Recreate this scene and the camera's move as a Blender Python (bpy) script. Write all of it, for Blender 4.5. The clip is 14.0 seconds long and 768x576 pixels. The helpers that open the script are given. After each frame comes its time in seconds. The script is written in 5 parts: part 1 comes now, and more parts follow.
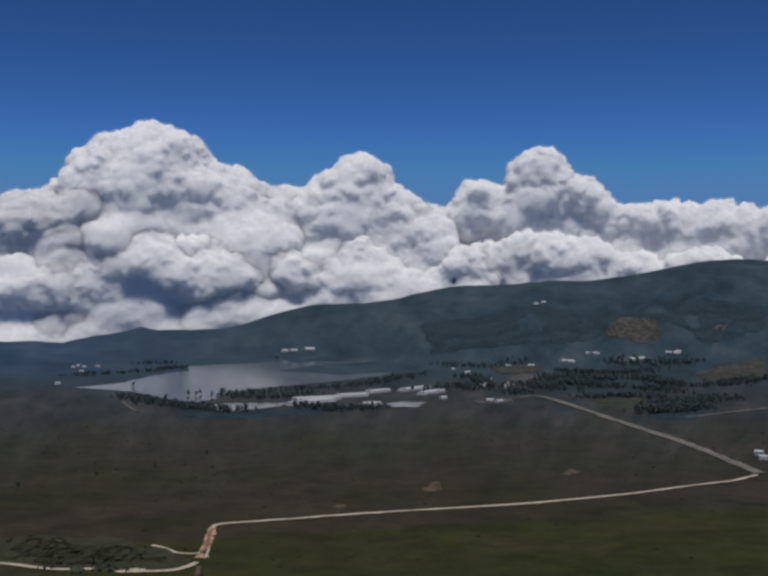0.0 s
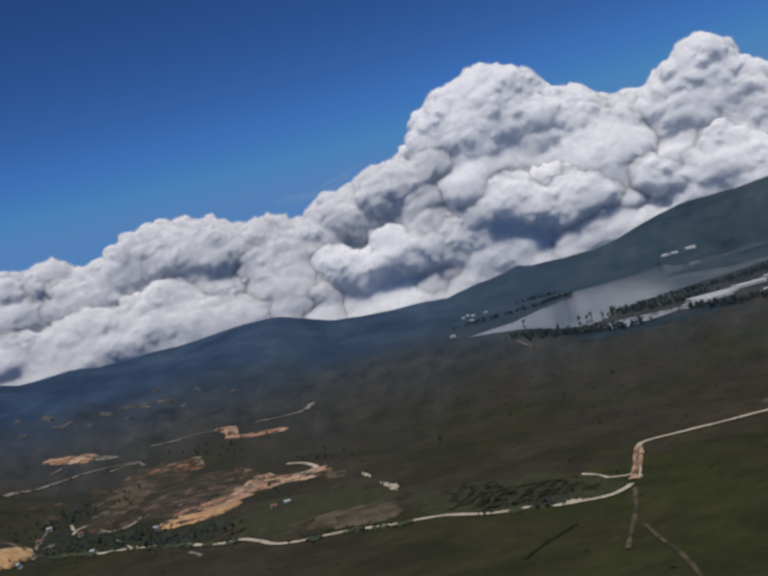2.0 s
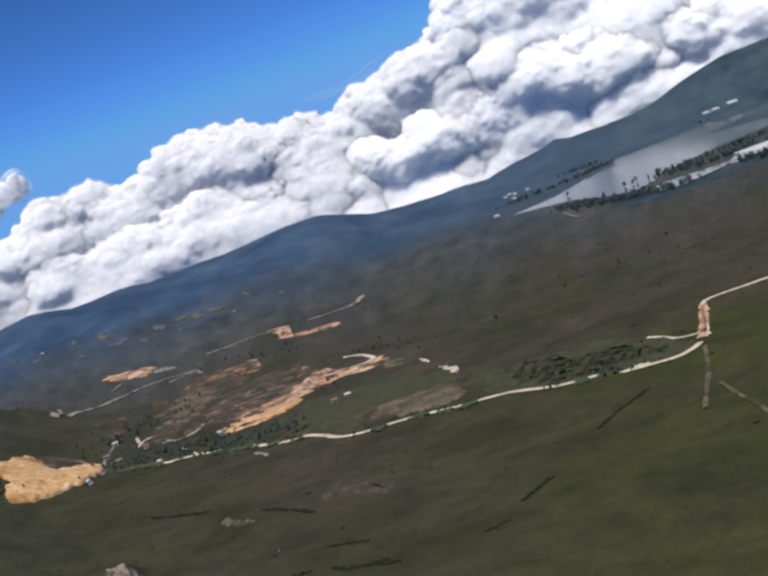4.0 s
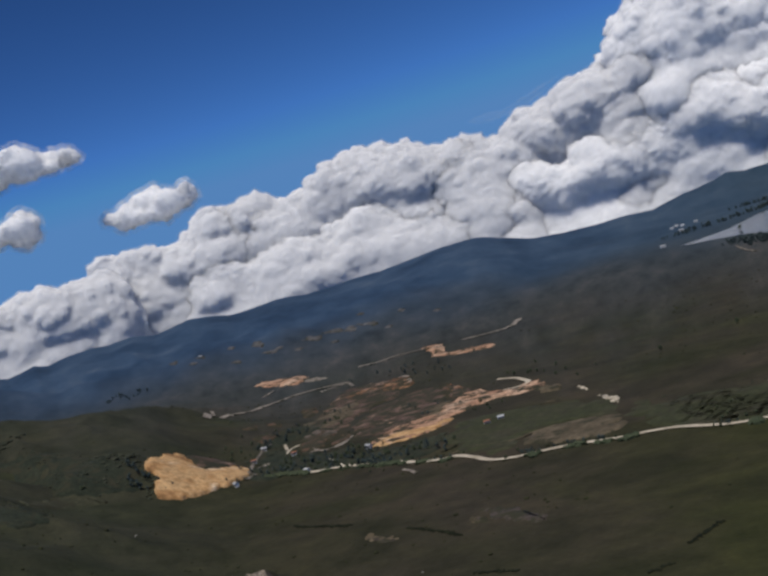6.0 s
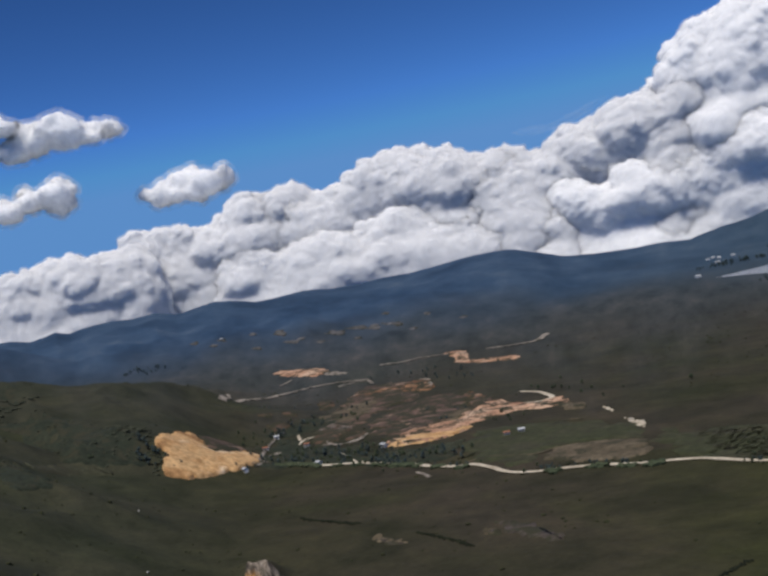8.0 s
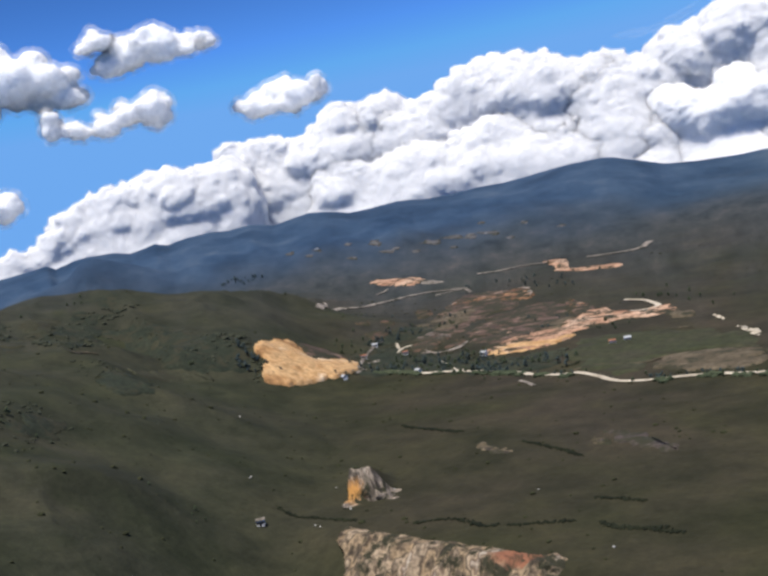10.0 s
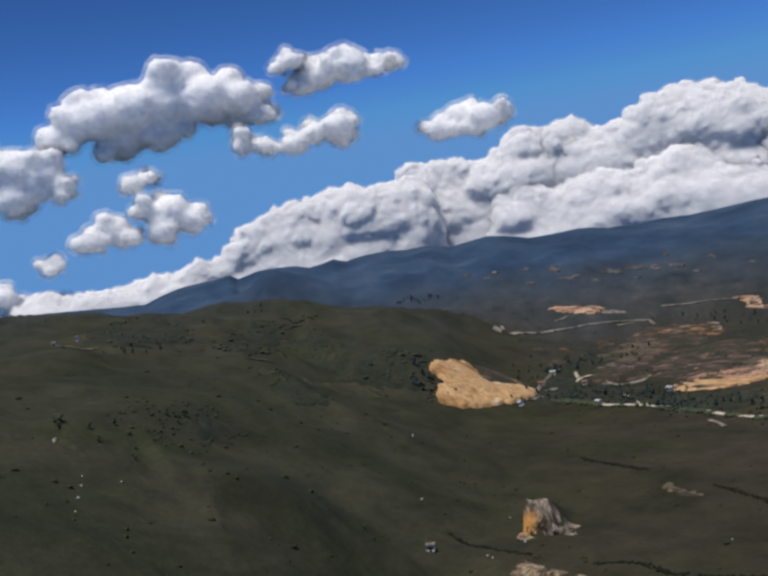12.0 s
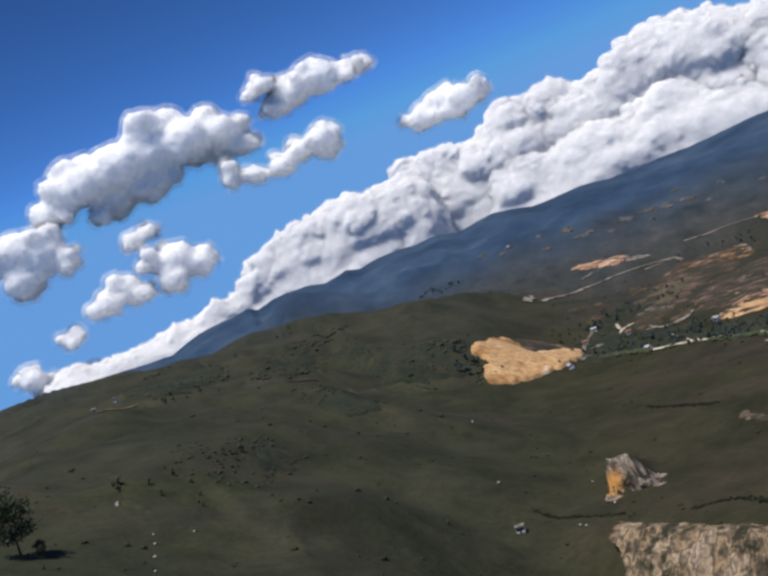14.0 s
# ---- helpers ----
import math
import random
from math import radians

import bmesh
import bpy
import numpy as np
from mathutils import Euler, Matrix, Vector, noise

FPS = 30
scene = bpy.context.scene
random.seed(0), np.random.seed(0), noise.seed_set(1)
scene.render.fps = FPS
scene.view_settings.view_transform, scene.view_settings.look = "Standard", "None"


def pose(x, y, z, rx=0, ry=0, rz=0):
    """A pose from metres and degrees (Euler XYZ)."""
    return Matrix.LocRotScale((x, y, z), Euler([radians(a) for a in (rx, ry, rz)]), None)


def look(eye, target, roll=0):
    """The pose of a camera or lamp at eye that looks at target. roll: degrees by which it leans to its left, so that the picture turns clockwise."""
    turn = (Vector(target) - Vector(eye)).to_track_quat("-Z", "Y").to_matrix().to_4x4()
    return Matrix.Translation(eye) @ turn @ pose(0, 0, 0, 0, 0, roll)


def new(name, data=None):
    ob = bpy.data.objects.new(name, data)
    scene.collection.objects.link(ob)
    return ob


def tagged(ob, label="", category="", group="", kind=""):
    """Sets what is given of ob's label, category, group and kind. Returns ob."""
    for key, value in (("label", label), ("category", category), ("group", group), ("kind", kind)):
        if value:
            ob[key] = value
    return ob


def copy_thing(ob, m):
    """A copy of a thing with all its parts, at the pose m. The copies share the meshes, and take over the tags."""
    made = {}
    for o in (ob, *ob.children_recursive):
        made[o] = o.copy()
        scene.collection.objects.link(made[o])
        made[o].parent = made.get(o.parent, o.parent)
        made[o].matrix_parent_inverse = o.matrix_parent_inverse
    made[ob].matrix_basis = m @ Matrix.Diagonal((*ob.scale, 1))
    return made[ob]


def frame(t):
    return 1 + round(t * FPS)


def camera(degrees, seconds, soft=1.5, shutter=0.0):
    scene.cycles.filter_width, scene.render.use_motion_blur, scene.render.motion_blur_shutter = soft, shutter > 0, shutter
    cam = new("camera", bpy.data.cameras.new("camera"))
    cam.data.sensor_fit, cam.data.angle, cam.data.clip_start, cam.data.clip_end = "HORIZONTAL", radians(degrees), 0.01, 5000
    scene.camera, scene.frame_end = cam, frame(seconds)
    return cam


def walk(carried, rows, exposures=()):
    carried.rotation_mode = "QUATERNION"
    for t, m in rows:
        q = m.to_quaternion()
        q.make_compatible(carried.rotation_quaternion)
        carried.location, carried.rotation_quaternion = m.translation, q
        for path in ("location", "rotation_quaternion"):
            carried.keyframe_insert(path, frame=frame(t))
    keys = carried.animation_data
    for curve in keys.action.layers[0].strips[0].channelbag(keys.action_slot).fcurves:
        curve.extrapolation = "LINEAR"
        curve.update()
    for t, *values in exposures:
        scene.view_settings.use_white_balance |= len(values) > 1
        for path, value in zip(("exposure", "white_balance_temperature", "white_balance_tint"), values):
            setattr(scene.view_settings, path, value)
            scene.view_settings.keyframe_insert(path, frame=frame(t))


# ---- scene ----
cam = camera(38.49, 14.0, soft=2.9)
PATH = [
    (0.0, pose(0.0, 0.0, 140.0, 91.50, 0.00, -0.00)),
    (0.5, pose(-1.5, 5.8, 139.3, 91.55, 4.41, 7.29)),
    (1.0, pose(-3.0, 11.5, 138.5, 92.07, 8.19, 12.07)),
    (1.5, pose(-4.8, 17.1, 137.6, 92.38, 10.52, 16.34)),
    (2.0, pose(-6.8, 22.5, 136.8, 90.03, 13.59, 19.39)),
    (2.5, pose(-9.1, 27.7, 135.8, 87.88, 15.03, 20.83)),
    (2.7, pose(-10.1, 29.7, 135.4, 87.16, 16.06, 20.57)),
    (4.8, pose(-23.2, 48.4, 129.1, 85.37, 21.46, 23.43)),
    (5.0, pose(-24.5, 49.9, 128.7, 86.31, 20.83, 25.65)),
    (5.5, pose(-27.7, 53.6, 127.9, 87.62, 19.34, 29.07)),
    (6.0, pose(-30.8, 57.0, 127.1, 88.79, 16.25, 30.04)),
    (6.5, pose(-33.8, 60.1, 126.2, 89.07, 12.76, 30.61)),
    (7.0, pose(-36.8, 63.2, 125.3, 89.26, 10.60, 30.77)),
    (7.2, pose(-38.0, 64.4, 125.0, 89.41, 9.99, 30.60)),
    (9.3, pose(-52.6, 77.1, 120.9, 86.72, 11.85, 33.59)),
    (9.5, pose(-54.0, 78.3, 120.5, 85.62, 11.10, 33.75)),
    (10.0, pose(-57.7, 81.5, 119.8, 85.56, 10.86, 36.46)),
    (10.5, pose(-61.5, 84.5, 119.2, 86.60, 8.51, 42.95)),
    (11.0, pose(-65.5, 87.2, 118.6, 87.22, 6.37, 45.63)),
    (11.5, pose(-69.5, 89.5, 117.9, 87.71, 6.25, 45.92)),
    (12.0, pose(-73.4, 91.4, 117.2, 88.31, 8.06, 45.75)),
    (12.5, pose(-77.3, 93.0, 116.6, 88.73, 10.97, 46.51)),
    (13.0, pose(-81.0, 94.4, 116.0, 88.79, 15.13, 46.92)),
    (13.5, pose(-84.6, 95.7, 115.4, 88.92, 18.51, 46.82)),
    (14.0, pose(-88.0, 96.8, 114.7, 88.55, 20.67, 46.28)),
]
EXPOSURE = [(0.0, -0.9), (0.5, -1.03), (1.0, -1.05), (1.5, -1.0), (2.0, -0.75), (2.5, -0.4), (2.7, -0.35), (4.8, 0.1), (5.0, 0.0), (5.5, -0.5), (6.0, -0.7), (6.5, -0.7),
            (7.2, -0.7), (9.3, 0.1), (10.0, 0.13), (10.5, 0.02), (11.0, -0.15), (11.5, -0.3), (12.0, -0.4), (12.5, -0.45), (13.0, -0.48), (13.5, -0.36), (14.0, -0.14)]
walk(cam, PATH, EXPOSURE)

# ---- light: clear sky, high sun behind the flight ----
SUN_EL, SUN_AZ = 69.0, 174.0      # degrees; azimuth from +y towards +x
world = bpy.data.worlds.new("sky")
scene.world = world
world.use_nodes = True
wn = world.node_tree
sky = wn.nodes.new("ShaderNodeTexSky")
sky.sky_type = "NISHITA"
sky.sun_disc = False
sky.sun_elevation, sky.sun_rotation = radians(SUN_EL), radians(SUN_AZ)
sky.altitude, sky.air_density, sky.dust_density, sky.ozone_density = 2500, 0.6, 0.0, 1.6
dim, deep = wn.nodes.new("ShaderNodeVectorMath"), wn.nodes.new("ShaderNodeGamma")
dim.operation, dim.inputs[1].default_value, deep.inputs[1].default_value = "MULTIPLY", (0.162, 0.194, 0.199), 1.7   # the deep blue of thin high air
wn.links.new(sky.outputs[0], dim.inputs[0])
wn.links.new(dim.outputs[0], deep.inputs[0])
pale = wn.nodes.new("ShaderNodeVectorMath")
pale.operation, pale.inputs[1].default_value = "MINIMUM", (0.145, 0.365, 0.79)     # no glare along the horizon
wn.links.new(deep.outputs[0], pale.inputs[0])
wn.links.new(pale.outputs[0], wn.nodes["Background"].inputs[0])
wn.nodes["Background"].inputs[1].default_value = 1.0
sun = new("sun", bpy.data.lights.new("sun", "SUN"))
sun.data.energy, sun.data.angle, sun.data.color = 4.55, radians(0.53), (1.0, 0.95, 0.88)
sun.matrix_world = look((0, 0, 0), (-math.sin(radians(SUN_AZ)) * math.cos(radians(SUN_EL)),
                                    -math.cos(radians(SUN_AZ)) * math.cos(radians(SUN_EL)), -math.sin(radians(SUN_EL))))

# ---- the lie of the land ----
def lattice(ix, iy, iz, seed):
    h = (ix * 374761393 + iy * 668265263 + iz * 2147483647 + seed * 1442695041) & 0xFFFFFFFF
    h = ((h ^ (h >> 13)) * 1274126177) & 0xFFFFFFFF
    return ((h ^ (h >> 16)) & 0xFFFF) / 32767.5 - 1.0


def vnoise(x, y, z, seed=0):
    """Smooth noise from -1 to 1 on arrays."""
    ix, iy, iz = (np.floor(v).astype(np.int64) for v in (x, y, z))
    fx, fy, fz = x - ix, y - iy, z - iz
    fx, fy, fz = (v * v * v * (v * (v * 6 - 15) + 10) for v in (fx, fy, fz))
    out = 0
    for i in (0, 1):
        for j in (0, 1):
            for k in (0, 1):
                w = (fx if i else 1 - fx) * (fy if j else 1 - fy) * (fz if k else 1 - fz)
                out = out + w * lattice(ix + i, iy + j, iz + k, seed)
    return out


def billow(x, y, z, seed):
    """Gradient noise from about -1 to 1 on arrays."""
    ix, iy, iz = (np.floor(v).astype(np.int64) for v in (x, y, z))
    fx, fy, fz = x - ix, y - iy, z - iz
    ux, uy, uz = (v * v * v * (v * (v * 6 - 15) + 10) for v in (fx, fy, fz))
    out = 0
    for i in (0, 1):
        for j in (0, 1):
            for k in (0, 1):
                w = (ux if i else 1 - ux) * (uy if j else 1 - uy) * (uz if k else 1 - uz)
                c = (ix + i, iy + j, iz + k)
                out = out + w * ((fx - i) * lattice(*c, seed) + (fy - j) * lattice(*c, seed + 71) + (fz - k) * lattice(*c, seed + 143))
    return out * 1.35


def fbm(x, y, size, octaves=4, seed=0):
    out, amp = 0, 1.0
    for o in range(octaves):
        out = out + amp * vnoise(x / size + 17.3 * o, y / size - 9.1 * o, 0 * x + 0.5, seed + o)
        size, amp = size / 2.03, amp * 0.5
    return out / 1.9


def smooth(t):
    t = np.clip(t, 0, 1)
    return t * t * (3 - 2 * t)


# crest of the far range: azimuth seen from the middle of the flight, height in metres
CREST_AZ = (-180, -110, -70, -58.2, -57.4, -56.5, -55.2, -54.5, -53.8, -53.4, -52.5, -51.7, -50.7, -49.7, -49.1, -48.4, -47.7, -46.7, -45.6, 
            -44.5, -43.4, -42.3, -41.2, -40.4, -39.4, -38.3, -37.2, -35.7, -34.2, -32.9, -31.7, -30.2, -28.7, -27, -25, -24.4, -23.5, -22.3, 
            -20.5, -18.6, -17.2, -15.7, -14.2, -13.5, -12.7, -11.9, -11, -9, -7.8, -6.5, -4.9, -2.9, -0.3, 1.3, 2.6, 4.4, 6.5, 8, 9.5, 11.6, 
            13.8, 15.8, 17.7, 18.9, 20.5, 30, 60, 120, 180)
CREST_Z = (150, 180, 110, 63, 85, 102, 114, 117, 127, 106, 122, 130, 125, 111, 118, 130, 114, 128, 132, 126, 133, 116, 126, 137, 128, 109, 
            110, 117, 104, 103, 112, 108, 118, 130, 130, 122, 103, 72, 60, 54, 55, 48, 72, 78, 86, 104, 91, 95, 96, 116, 152, 184, 192, 202, 
            227, 251, 256, 259, 272, 272, 288, 316, 340, 342, 334, 325, 215, 160, 150)
MID = (-60.0, 80.0)
# low scarps: from, to, height, depth of the face, run-out behind
SCARPS = ((-200, 367, -420, 408, -11.0, 27.0, 170.0), (-354, 417, -337, 427, 11.5, 12.0, 35.0),
          (-592, 548, -512, 676, 13.0, 55.0, 260.0), (-401, 290, -373, 364, 4.0, 8.0, 90.0))
# low rises: x, y, width, height
BUMPS = ((-628, 632, 15, 10), (-822, 734, 42, 9), (-790, 768, 58, 6), (-755, 803, 60, 6), (-725, 832, 48, 6), (-676, 600, 32, -11), (-725, 575, 34, -8))


def ground_z(x, y):
    x, y = np.asarray(x, float), np.asarray(y, float)
    dx, dy = x - MID[0], y - MID[1]
    r, az = np.hypot(dx, dy), np.degrees(np.arctan2(dx, dy))
    z = 15 * smooth((r - 800) / 700) + fbm(x, y, 260, 3, 3) * 3.0 * smooth((r - 60) / 300) * (1 - smooth((r - 1300) / 300))
    z = z + fbm(x, y, 38, 3, 8) * 0.7 * (1 - smooth((r - 1300) / 300))
    z = z + fbm(x, y, 95, 3, 52) * 2.0 * smooth((r - 150) / 250) * (1 - smooth((r - 800) / 200))
    crest = np.interp(az, CREST_AZ, CREST_Z)
    foot = np.interp(az, (-70, -30, -24, -19, -2, 3, 25, 60), (1500, 1500, 1900, 3350, 3350, 2750, 2200, 2200))
    u = np.clip((r - foot) / (3950 - foot), 0, 1)
    # spurs and side valleys run down the slope
    fold = np.abs(fbm(np.radians(az) * 3500 + 0.12 * r, r * 0.30, 430, 4, 21)) * 1.7
    rise = u ** 1.35 * (1 + (0.45 - fold) * 1.5 * (1 - u) * np.minimum(u * 4, 1))
    z = z + (crest - 15) * rise * (1 - 0.8 * smooth((r - 3970) / 300)) + fbm(np.radians(az) * 3500 - 0.1 * r, r * 0.4, 150, 5, 5) * 13 * u * (1 - 0.8 * u ** 4) * (1 - smooth((r - 3950) / 200))
    z = z + fbm(np.radians(az) * 3900, 0 * r + 3.0, 70, 4, 95) * 4.5 * u ** 6 * (1 - smooth((r - 3950) / 200))
    # a lower wooded ridge before the mountain
    z = z + np.interp(az, (1, 5, 9, 14, 26, 40), (0, 45, 66, 60, 66, 0)) * np.exp(-((r - 2950 - 90 * fbm(x, y, 500, 2, 91)) / 210) ** 2) * (1 + 0.35 * fbm(x, y, 260, 4, 90))
    # a dark spur before the far peaks
    spur = np.interp(az, (-58, -55.7, -54.4, -52.9, -52.1, -51.5, -50.8, -49.8, -47.9, -45), (15, 54, 71, 88, 118, 121, 110, 92, 58, 15))
    z = np.maximum(z, spur * np.exp(-((r - 2500) / np.where(r < 2500, 420, 200)) ** 2) + fbm(x, y, 130, 4, 92) * 6 * smooth((r - 1700) / 300) * (1 - smooth((r - 2900) / 200)) - 0.01)
    # the scrubby hill on the left
    top = np.interp(r, (0, 80, 200, 300, 600, 1000, 1150, 1500, 1900), (20, 40, 58, 69, 84, 94, 94, 40, 0))
    edge = np.interp(r, (200, 420, 700, 1000), (-49, -45, -38.5, -35.5)) + 5 * fbm(x, y, 190, 3, 41)
    t = np.clip((edge - az) / 27, 0, 1) * smooth((az + 160) / 40)
    g = 1 - (1 - t ** 1.35) ** 2
    gully = np.abs(fbm(x + 0.3 * y, y, 210, 4, 33)) * 2
    z = z + top * g - (gully - 0.42) * 25 * np.minimum(g * 3, 1) * smooth((r - 120) / 200) * (top / 100)
    for ax, ay, ex, ey, high, deep, fade in SCARPS:
        length = math.hypot(ex - ax, ey - ay)
        ux, uy = (ex - ax) / length, (ey - ay) / length
        along = ((x - ax) * ux + (y - ay) * uy) / length
        d = -(x - ax) * uy + (y - ay) * ux
        z = z + high * smooth(along / 0.10) * smooth((1 - along) / 0.5) * smooth(d / deep) * (1 - smooth((d - deep) / fade))
    for bx, by, bw, bh in BUMPS:
        z = z + bh * np.exp(-((x - bx) ** 2 + (y - by) ** 2) / (2 * bw * bw))
    return z


# ---- materials ----
def material(name, rough=0.9, spec=0.2):
    m = bpy.data.materials.new(name)
    m.use_nodes = True
    b = m.node_tree.nodes["Principled BSDF"]
    b.inputs["Roughness"].default_value = rough
    b.inputs["Specular IOR Level"].default_value = spec
    return m, m.node_tree, b


def noise_node(nt, size, detail=6.0, rough=0.6, stretch=None, distortion=0.0, lie=False):
    """A noise texture whose features are about `size` metres, on world places."""
    n = nt.nodes.new("ShaderNodeTexNoise")
    if lie:
        src = nt.nodes.new("ShaderNodeAttribute")
        src.attribute_name = "lie"
        where = src.outputs["Vector"]
    else:
        where = nt.nodes.new("ShaderNodeNewGeometry").outputs["Position"]
    n.inputs["Scale"].default_value = 1.0 / size
    n.inputs["Detail"].default_value, n.inputs["Roughness"].default_value = detail, rough
    n.inputs["Distortion"].default_value = distortion
    if stretch:
        mp = nt.nodes.new("ShaderNodeMapping")
        mp.inputs["Scale"].default_value = stretch
        nt.links.new(where, mp.inputs["Vector"])
        nt.links.new(mp.outputs[0], n.inputs["Vector"])
    else:
        nt.links.new(where, n.inputs["Vector"])
    return n.outputs["Fac"]


def ramp(nt, fac, stops):
    r = nt.nodes.new("ShaderNodeValToRGB")
    while len(r.color_ramp.elements) < len(stops):
        r.color_ramp.elements.new(0.5)
    for e, (p, c) in zip(r.color_ramp.elements, stops):
        e.position, e.color = p, (*c, 1)
    nt.links.new(fac, r.inputs[0])
    return r.outputs[0]


def mix(nt, fac, a, b, mode="MIX"):
    n = nt.nodes.new("ShaderNodeMix")
    n.data_type, n.blend_type = "RGBA", mode
    for sock, v in ((n.inputs[0], fac), (n.inputs[6], a), (n.inputs[7], b)):
        if isinstance(v, (int, float)):
            sock.default_value = v
        elif isinstance(v, tuple):
            sock.default_value = (*v, 1)
        else:
            nt.links.new(v, sock)
    return n.outputs[2]


def bump(nt, bsdf, height, strength, distance):
    b = nt.nodes.new("ShaderNodeBump")
    b.inputs["Strength"].default_value, b.inputs["Distance"].default_value = strength, distance
    nt.links.new(height, b.inputs["Height"])
    nt.links.new(b.outputs[0], bsdf.inputs["Normal"])


def speckled(name, stops, size, fine, rough=0.9, spec=0.15, bump_m=0.0, stretch=None, tufts=0.0, lie=False, stain=None, rust_tone=(0.56, 0.29, 0.09)):
    """A surface of several tones: broad patches of `size` metres, grain of `fine` metres."""
    m, nt, b = material(name, rough, spec)
    broad, grain = noise_node(nt, size, 3 if lie else 5, 0.6, stretch, lie=lie), noise_node(nt, fine, 4, 0.65)
    col = ramp(nt, broad, stops)
    col = mix(nt, 0.75, col, ramp(nt, grain, [(0.3, (0.45, 0.45, 0.45)), (0.7, (1.5, 1.5, 1.5))]), "MULTIPLY")
    if stain:
        # an iron stain round one place: x, y, z and reach in metres
        far_off, rust = nt.nodes.new("ShaderNodeVectorMath"), nt.nodes.new("ShaderNodeMath")
        far_off.operation, far_off.inputs[1].default_value = "DISTANCE", stain[:3]
        nt.links.new(nt.nodes.new("ShaderNodeNewGeometry").outputs["Position"], far_off.inputs[0])
        rust.operation, rust.inputs[1].default_value = "MULTIPLY_ADD", 6.0
        nt.links.new(noise_node(nt, 3, 4, 0.6), rust.inputs[0])
        nt.links.new(far_off.outputs["Value"], rust.inputs[2])
        reach = nt.nodes.new("ShaderNodeMapRange")
        reach.inputs[1].default_value, reach.inputs[2].default_value = stain[3] + 5.0, stain[3] + 0.5
        nt.links.new(rust.outputs[0], reach.inputs[0])
        col = mix(nt, reach.outputs[0], col, rust_tone)
    if tufts:
        # scrub that has taken hold again, in clumps
        hold = ramp(nt, noise_node(nt, 14, 6, 0.7, None, 0.6), [(tufts - 0.05, (0, 0, 0)), (tufts + 0.03, (1, 1, 1))])
        col = mix(nt, hold, col, (0.040, 0.039, 0.024))
    nt.links.new(col, b.inputs["Base Color"])
    if bump_m:
        bump(nt, b, grain, 0.6, bump_m)
    return m


# soft borders of the pasture: direction, offset and softness
PASTURE_NORTH = (0.28, -0.96, -700.0, 9.0)
PASTURE_WEST = (0.93, 0.36, 10.0, 90.0)


